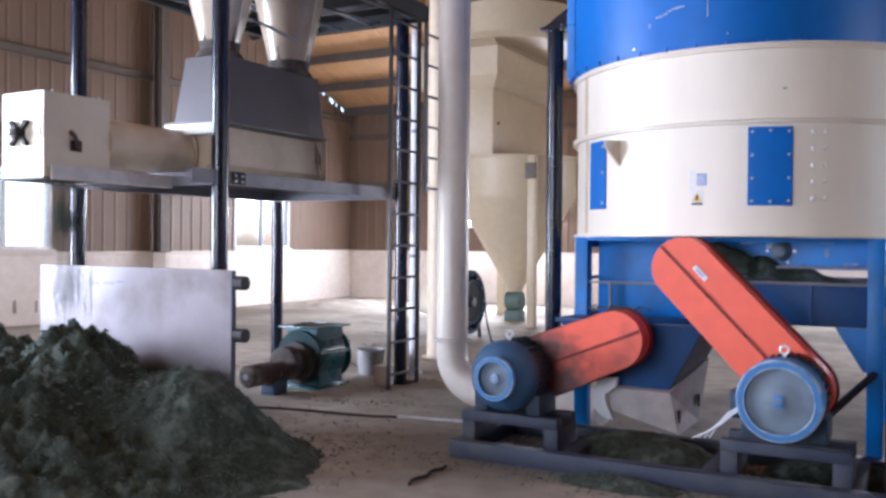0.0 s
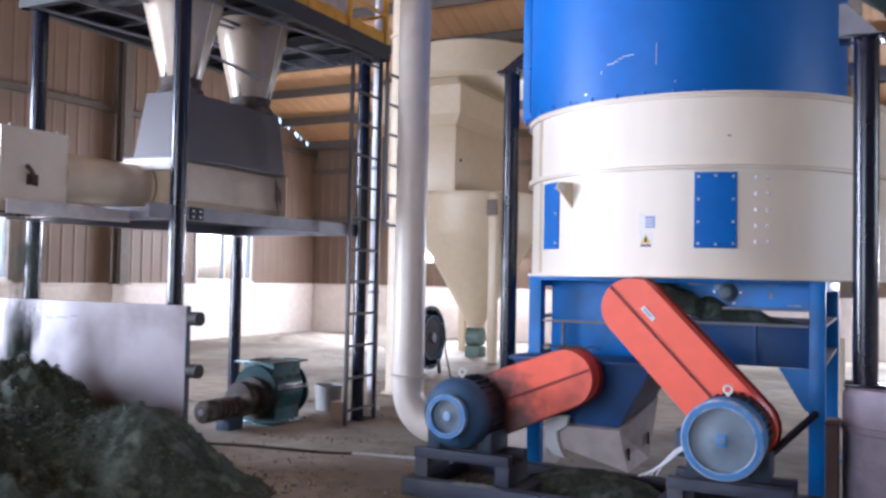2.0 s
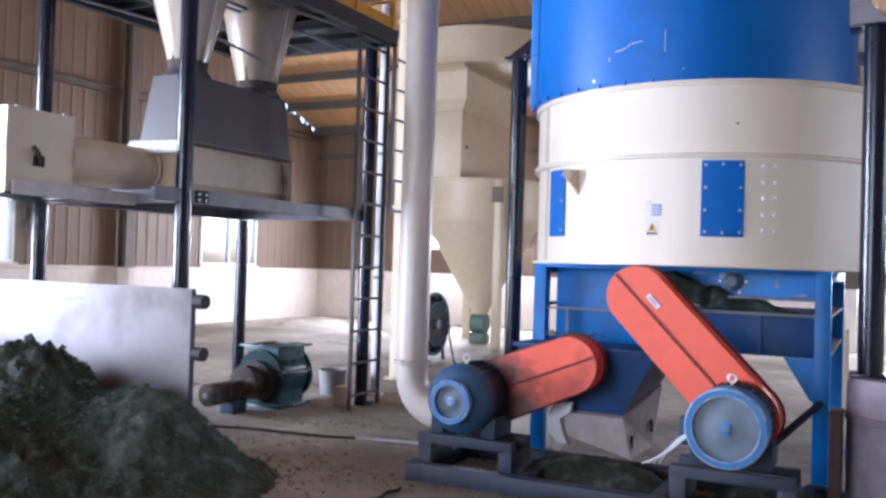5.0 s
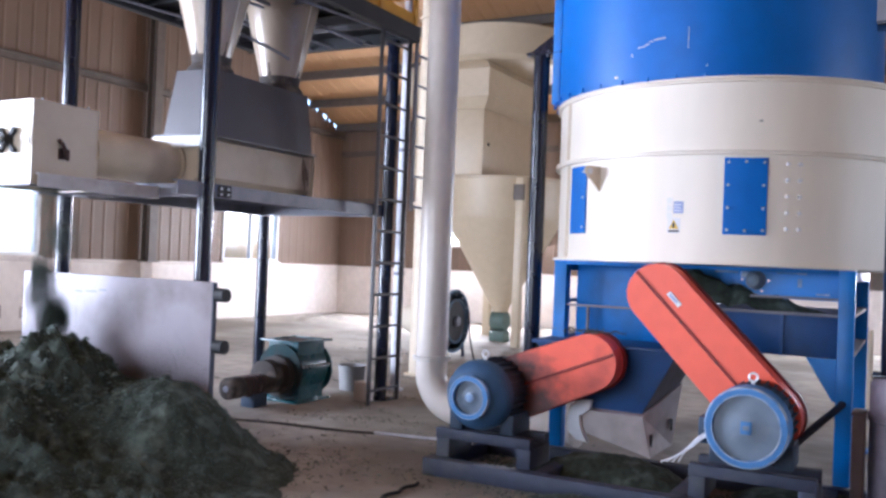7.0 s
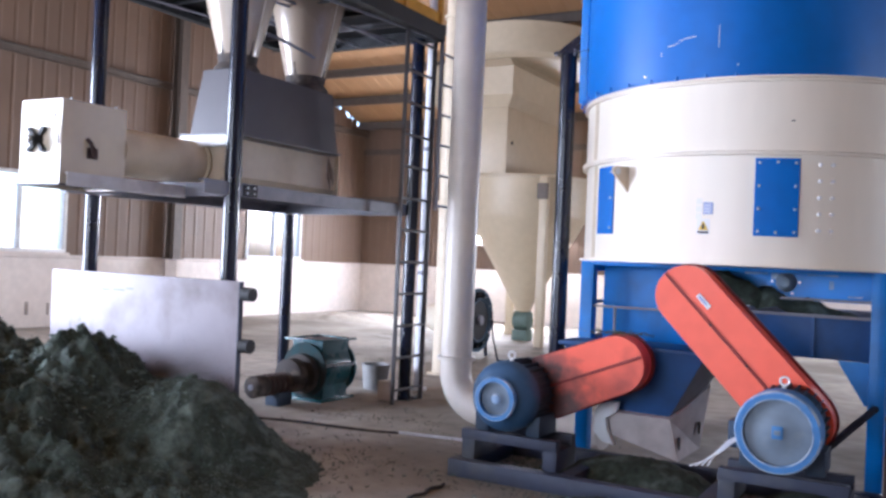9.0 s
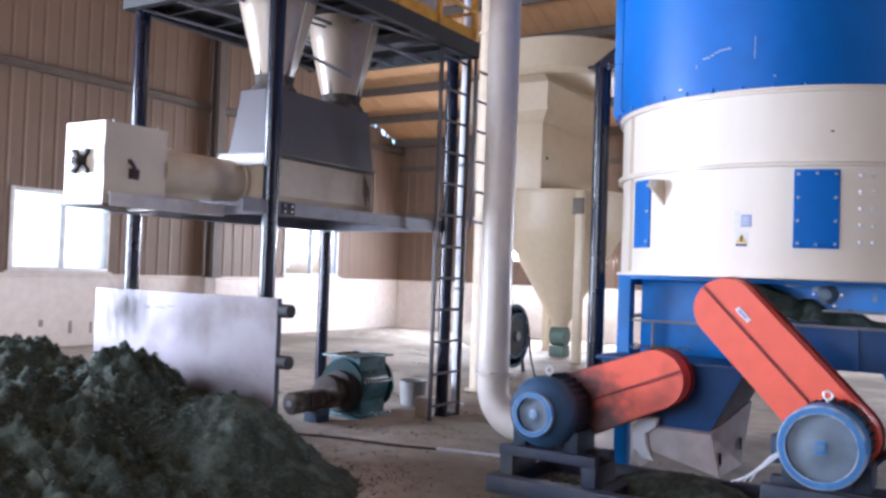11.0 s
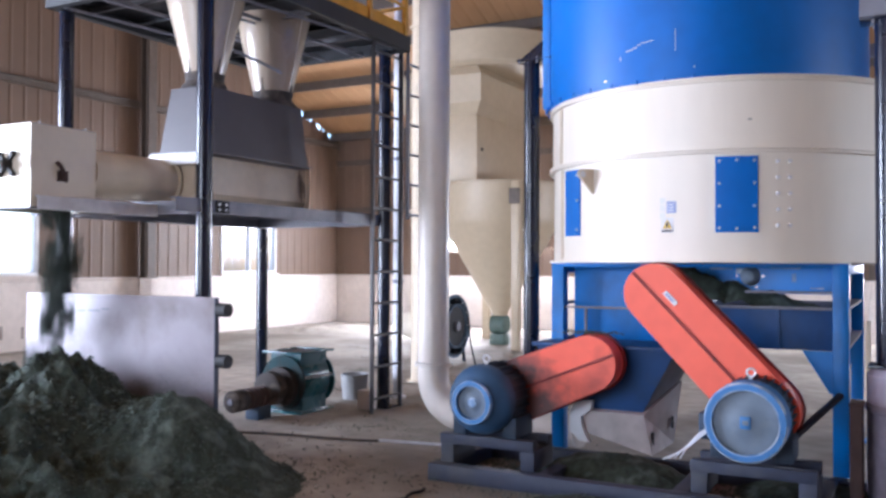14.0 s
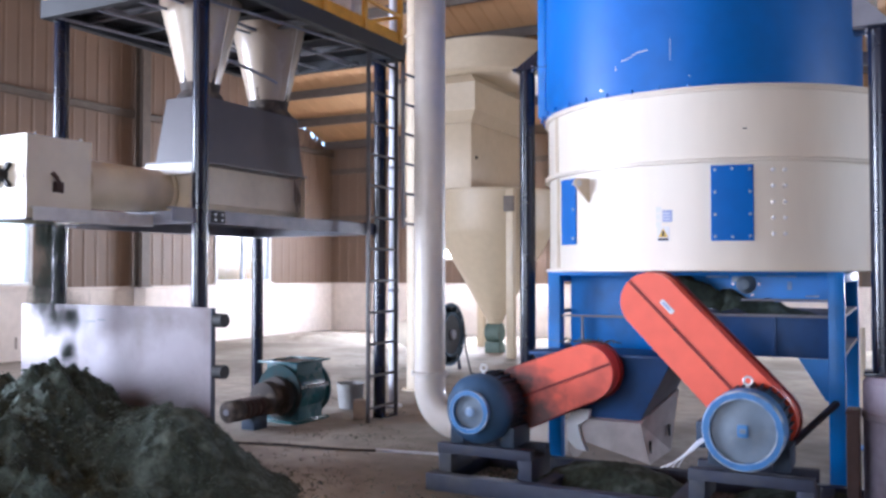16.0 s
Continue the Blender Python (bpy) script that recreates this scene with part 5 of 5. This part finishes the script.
part("outlet", lathe(B(), [(0.16, -0.95), (0.36, -0.36)], FC, 28, "X"), CREAM, fn, "pale cone duct joining the fan")

pts = [(-6.08, 12.22, 0.7), (-5.98, 12.1, 0.3), (-5.7, 11.7, 0.02), (-5.0, 11.3, 0.02), (-4.4, 11.2, 0.02)]
single("fan_cable", sweep(B(), pts, 0.015, 8), BLACK, "black cable trailing from the fan over the floor", "cable")

for x, y, h in ((-0.62, 10.6, 0.95), (-0.42, 10.9, 0.9), (-0.15, 10.5, 0.75)):
    single("pale_post", rod(B(), (x, y, 0), (x, y, h), 0.045, seg=16), CREAM, "short pale steel post behind the drum stand", "post", group="pale posts")

# grey-green ducting behind the drum
gd = thing("overhead_duct", (0.5, 9.0, 0), "grey-green dusty overhead ducting behind the drum", "duct")
part("duct", sweep(B(), [(-0.5, 9.3, 4.6), (-0.1, 9.15, 4.3), (0.12, 9.05, 4.1), (0.5, 9.0, 3.98), (1.6, 9.0, 3.95)], 0.13, 24), GREEN_GREY, gd)
part("collar", sweep(B(), [(0.10, 9.06, 4.12), (0.16, 9.04, 4.08)], 0.16, 24), GREEN_GREY, gd)
part("downpipe", rod(B(), (1.3, 9.0, 0), (1.3, 9.0, 3.85), 0.05, seg=16), GREEN_GREY, gd)
single("black_hose", sweep(B(), [(-0.9, 9.6, 4.75), (-0.5, 9.4, 4.45), (-0.15, 9.3, 4.35), (0.02, 9.3, 4.42), (0.2, 9.4, 4.75), (0.3, 9.6, 5.4)], 0.09, 18), BLACK, "thick black hose behind the drum", "hose")
single("curved_pipe", sweep(B(), [(0.8, 9.9, 0.0), (0.8, 9.9, 1.6), (0.75, 9.9, 2.2), (0.6, 9.9, 2.9), (0.4, 9.85, 3.35), (0.1, 9.8, 3.62), (-0.4, 9.8, 3.72), (-1.2, 9.8, 3.74)], 0.07, 18), GREY_STEEL, "curved grey steel pipe behind the drum", "pipe")

# ---- hay: the heap, litter, falling shreds ----
# x, y, height, slope, roundness
PEAKS = [(-5.44, 4.27, 0.92, 0.95, 0.02), (-4.64, 4.46, 0.63, 1.05, 0.04), (-4.38, 4.46, 0.64, 1.15, 0.03), (-6.95, 4.3, 0.88, 0.5, 0.02), (-5.55, 3.55, 0.70, 0.58, 0.03), (-6.3, 3.2, 0.8, 0.45, 0.02), (-5.12, 3.4, 0.40, 0.5, 0.03), (-5.5, 2.5, 0.42, 0.42, 0.03), (-4.7, 3.95, 0.25, 0.5, 0.05), (-4.9, 3.7, 0.15, 0.13, 0.3), (-4.35, 4.15, 0.09, 0.12, 0.3)]


def heap_z(x, y):
    total = 0.0
    for px, py, h, s, soft in PEAKS:
        d = math.sqrt((x - px) ** 2 + (y - py) ** 2 + soft) - math.sqrt(soft)
        total += math.exp(13 * max(-1.0, h - s * d))
    z = math.log(total) / 13
    p = Vector((x, y, 0))
    clods = 0.10 * max(0.0, noise.noise(p * 4.2)) + 0.07 * max(0.0, noise.noise(p * 8.5 + Vector((3, 3, 0))))
    clods += 0.22 * max(0.0, 0.22 - noise.voronoi(p * 6.5)[0][0] ** 2) + 0.2 * max(0.0, 0.22 - noise.voronoi(p * 13)[0][0] ** 2)
    fade = min(1.0, max(0.15, z * 4))
    if -4.98 < x and y > 3.9:
        fade *= 0.45
    return z - 0.07 + fade * (clods + 0.07 * noise.noise(p * 2.7) + 0.06 * noise.noise(p * 6 + Vector((5, 1, 2))) + 0.04 * noise.noise(p * 13) + 0.02 * noise.noise(p * 34)) + 0.012 * noise.noise(p * 5)


bm = B()
NX, NY = 260, 230
HX0, HX1, HY0, HY1 = -8.6, -3.1, 1.0, 6.0
grid = [[bm.verts.new((HX0 + (HX1 - HX0) * i / NX, HY0 + (HY1 - HY0) * j / NY, 0)) for j in range(NY + 1)] for i in range(NX + 1)]
for col in grid:
    for v in col:
        v.co.z = max(-0.03, heap_z(v.co.x, v.co.y))
        if v.co.y > 4.72 and -6.5 < v.co.x < -4.36:
            v.co.z = min(v.co.z, 0.35)
for i in range(NX):
    for j in range(NY):
        q = (grid[i][j], grid[i + 1][j], grid[i + 1][j + 1], grid[i][j + 1])
        if max(v.co.z for v in q) > -0.02:
            bm.faces.new(q)
for v in [v for v in bm.verts if not v.link_faces]:
    bm.verts.remove(v)
heap = single("hay_heap", bm, HAY, "big heap of ground green hay on the floor", "hay heap", kind="stuff")


def shred(verts, faces, p, rng, size):
    """One narrow bent blade of hay."""
    d = Vector((rng.uniform(-1, 1), rng.uniform(-1, 1), rng.uniform(-0.5, 0.7))).normalized() * size * rng.uniform(0.5, 1.4)
    w = d.cross(Vector((rng.uniform(-1, 1), rng.uniform(-1, 1), rng.uniform(-1, 1)))).normalized() * size * rng.uniform(0.1, 0.24)
    n = len(verts)
    verts += [p - d / 2, p - d / 2 + w, p + w * 1.2 + Vector((0, 0, size * 0.15)), p + Vector((0, 0, size * 0.1)), p + d / 2, p + d / 2 + w]
    faces += [(n, n + 1, n + 2, n + 3), (n + 3, n + 2, n + 5, n + 4)]


def shreds(name, spots, size, label, category, seed, kind="stuff", mat=None):
    rng = random.Random(seed)
    verts, faces = [], []
    for p in spots:
        shred(verts, faces, p, rng, size)
    me = bpy.data.meshes.new(name)
    me.from_pydata(verts, [], faces)
    me.materials.append(mat or HAY_LIGHT)
    return tagged(new(name, me), label, category, "", kind)


# clods of paler hay on the upper slopes
rng = random.Random(14)
seed_clod = bmesh.new()
bmesh.ops.create_icosphere(seed_clod, subdivisions=2, radius=1)
seed_clod.verts.index_update()
CLOD_V, CLOD_F = [v.co.copy() for v in seed_clod.verts], [[v.index for v in f.verts] for f in seed_clod.faces]
seed_clod.free()
verts, faces, made = [], [], 0
while made < 3200:
    x, y = rng.uniform(-7.2, -4.25), rng.uniform(2.4, 4.7)
    z = heap_z(x, y)
    if z < 0.32 + rng.uniform(0, 0.25) or noise.noise(Vector((x, y, 7)) * 2.1) < -0.05 + rng.uniform(-0.15, 0.15):
        continue
    size = 0.007 + 0.019 * rng.random() ** 2
    shift, squash = Vector((rng.uniform(0, 99), rng.uniform(0, 99), 0)), rng.uniform(0.35, 0.7)
    n0 = len(verts)
    for c in CLOD_V:
        q = c * size * (1 + 0.55 * noise.noise(c * 1.9 + shift))
        verts.append(Vector((x + q.x, y + q.y, z + q.z * squash + size * 0.1)))
    faces += [[n0 + i for i in f] for f in CLOD_F]
    made += 1
me = bpy.data.meshes.new("hay_clods")
me.from_pydata(verts, [], faces)
me.materials.append(CLOD)
tagged(new("hay_clods", me), "pale crumbly clods of hay on the heap", "hay clods", "", "stuff")

rng = random.Random(4)
spots = []
while len(spots) < 30000:
    x, y = rng.uniform(-7.6, -3.5), rng.uniform(1.8, 5.3)
    z = heap_z(x, y)
    if z > 0.0 and not (y > 4.7 and -6.5 < x < -4.36) and noise.noise(Vector((x, y, 3)) * 1.7) > -0.35 + rng.uniform(-0.4, 0.3):
        spots.append(Vector((x, y, z + 0.006)))
shreds("hay_shreds", spots, 0.022, "loose pale shreds lying on the hay heap", "hay shreds", 5)
spots = []
for cx, cy, sx, sy, n in ((-3.85, 4.5, 0.3, 0.55, 600), (-4.6, 5.3, 0.5, 0.3, 250), (-1.75, 5.25, 0.28, 0.1, 900), (-0.55, 6.15, 0.35, 0.2, 900), (-2.6, 5.3, 0.8, 0.2, 300), (-1.8, 6.1, 0.6, 0.3, 900), (-0.85, 5.95, 0.4, 0.16, 900), (-0.75, 5.3, 0.4, 0.06, 500), (-2.6, 6.05, 0.25, 0.1, 400), (-5.0, 6.0, 1.2, 0.8, 120), (-1.95, 5.83, 0.1, 0.04, 120)):
    for k in range(n):
        p = Vector((rng.gauss(cx, sx), rng.gauss(cy, sy), 0))
        h = 0.07 * math.exp(-((p.x - cx) / sx) ** 2 - ((p.y - cy) / sy) ** 2) if n == 900 and sx < 0.4 else 0.0
        spots.append(p + Vector((0, 0, (1.035 + 0.02 * rng.random()) if cy == 5.83 else 0.008 + h * rng.random())))
shreds("hay_litter", spots, 0.03, "hay litter scattered over the concrete floor", "hay litter", 6)
spots = []
while len(spots) < 14000:
    x, z = rng.gauss(-4.85, 0.25), 0.5 + abs(rng.gauss(0, 0.13))
    if -6.4 < x < -4.42:
        spots.append(Vector((x, 4.762, z)))
shreds("board_dust", spots, 0.005, "dark hay dust clinging to the white board", "hay dust", 8, mat=HAY)
spots = []
for k in range(34):
    x, y, turn, n = rng.uniform(-9.0, -3.4), rng.uniform(6.2, 14.5), rng.uniform(-0.5, 0.5), rng.randint(60, 220)
    for i in range(n):
        u = rng.gauss(0, 0.28)
        spots.append(Vector((x + u * math.cos(turn), y + u * math.sin(turn) + rng.gauss(0, 0.07), 0.012)))
shreds("floor_debris", spots, 0.02, "dark straw and crumbs strewn over the concrete floor", "floor debris", 9, mat=HAY)
for cx, cy, sx, sy, h in ((-1.75, 5.26, 0.42, 0.15, 0.07), (-1.8, 5.95, 0.62, 0.3, 0.21), (-0.55, 6.15, 0.5, 0.3, 0.12)):
    bm = B()
    bmesh.ops.create_grid(bm, x_segments=40, y_segments=24, size=1)
    for v in bm.verts:
        q = max(0.0, 1 - v.co.x ** 2 - v.co.y ** 2)
        v.co = Vector((cx + v.co.x * sx, cy + v.co.y * sy, 0))
        v.co.z = -0.01 + h * q ** 0.8 + 0.02 * noise.noise(v.co * 18) * (q > 0)
    single("hay_mound", bm, HAY, "small mound of spilt hay on the floor", "hay mound", kind="stuff")
# dirt ridges far back on the floor
bm = B()
bmesh.ops.create_grid(bm, x_segments=50, y_segments=30, size=1)
for v in bm.verts:
    q = max(0.0, 1 - v.co.x ** 2 - v.co.y ** 2)
    v.co = Vector((-12.1 + v.co.x * 1.3, 16.6 + v.co.y * 1.6, 0))
    v.co.z = -0.02 + 0.16 * q * (0.6 + noise.noise(v.co * 2.2)) + 0.03 * noise.noise(v.co * 7) * (q > 0)
single("dirt_mound", bm, CONCRETE, "low mound of dry dirt near the wall", "dirt mound", kind="stuff")


def clump(seed, n, sx, sz):
    rng = random.Random(seed)
    def g(s, most):
        return max(-most, min(most, rng.gauss(0, s)))
    lobes = [(rng.uniform(-0.08, 0.08), rng.uniform(-0.09, 0.09), rng.uniform(-0.17, 0.17), rng.uniform(0.3, 0.75)) for _ in range(6)]
    spots = []
    for _ in range(n):
        lx, ly, lz, k = rng.choice(lobes)
        spots.append(Vector((max(-0.13, min(0.13, lx + g(sx, 0.12) * k)), max(-0.14, min(0.14, ly + g(sx, 0.14) * k)), lz + g(sz, 0.2) * k)))
    return spots


# every fall: time at which it leaves the outlet, how dense it is
FALLS = [(-0.3, 1), (-0.18, 2), (-0.05, 1), (0.1, 0), (1.12, 2), (1.2, 1), (1.3, 2), (1.4, 3), (1.46, 3), (1.52, 3), (1.58, 3), (1.64, 3), (1.7, 2), (1.78, 1), (1.95, 1), (2.2, 0), (2.45, 0),
         (4.5, 1), (4.9, 2), (5.0, 2), (5.4, 1), (6.62, 3), (6.67, 3), (6.74, 2), (6.82, 1), (6.95, 1), (7.35, 0), (8.6, 0), (9.6, 1), (10.2, 2), (10.28, 2), (10.7, 1),
         (11.1, 2), (11.2, 1), (11.35, 1), (11.75, 1), (12.25, 0), (12.55, 2), (12.65, 1), (12.75, 1), (13.13, 3), (13.18, 3), (13.26, 1), (13.36, 2), (13.45, 2), (13.6, 3), (13.66, 3), (13.72, 3), (13.78, 3), (13.92, 2),
         (14.02, 2), (14.08, 3), (14.14, 3), (14.22, 2), (14.32, 2), (14.42, 1), (14.52, 1), (14.62, 1), (14.88, 3), (14.94, 3), (15.0, 3), (15.06, 3), (15.12, 3), (15.18, 3), (15.24, 3), (15.3, 3), (15.36, 3), (15.42, 3), (15.48, 3), (15.54, 3), (15.6, 3), (15.66, 2), (15.74, 2), (15.82, 2), (15.9, 1)]
LOADS = [(500, 0.1, 0.16), (1300, 0.1, 0.16), (2200, 0.09, 0.15), (3600, 0.085, 0.14)]
FALLING = []
for i, (t0, load) in enumerate((t - 0.06, load) for t, load in FALLS):
    n, sx, sz = LOADS[load]
    # dense clumps take the darker hay, their backlit shade put into the colour
    ob = shreds("falling_hay", clump(100 + i, n, sx, sz), 0.026, "loose clump of shredded hay falling from the outlet", "falling hay", 200 + i, kind="", mat=HAY if load >= 2 else HAY_LIGHT)
    ob["group"] = "falling hay clumps"
    FALLING.append((ob, t0, random.Random(300 + i)))


def motions():
    """Each clump waits in the outlet box, drops freely and ends in the heap."""
    for ob, t0, rng in FALLING:
        x, y = -5.735 + rng.uniform(-0.015, 0.015), 4.5 + rng.uniform(-0.02, 0.02)
        top, end = 2.215, 0.42
        spin, drift, sway = rng.uniform(-70, 70), rng.uniform(-0.13, 0.1), rng.uniform(-0.14, 0.06)
        rows, last = [], None
        steps = [k * 0.0667 for k in range(10)]
        if t0 > 0.05:
            rows.append((0.0, pose(x, y, top)))
        for s in steps:
            z = max(end, top - 1.2 * s - 4.6 * s * s)
            t = t0 + s
            if t >= 0:
                rows.append((t, pose(x + drift * s / 0.6, y + sway * s / 0.6, z, 0, 0, spin * s / 0.6)))
            if z <= end:
                break
        if t < 15.9:
            rows.append((16.0, pose(x + drift, y + sway, end, 0, 0, spin)))
        elif rows[-1][0] < 16.0:
            rows.append((16.0, rows[-1][1]))
        walk(ob, [r for r in rows if r[0] <= 16.0])


motions()
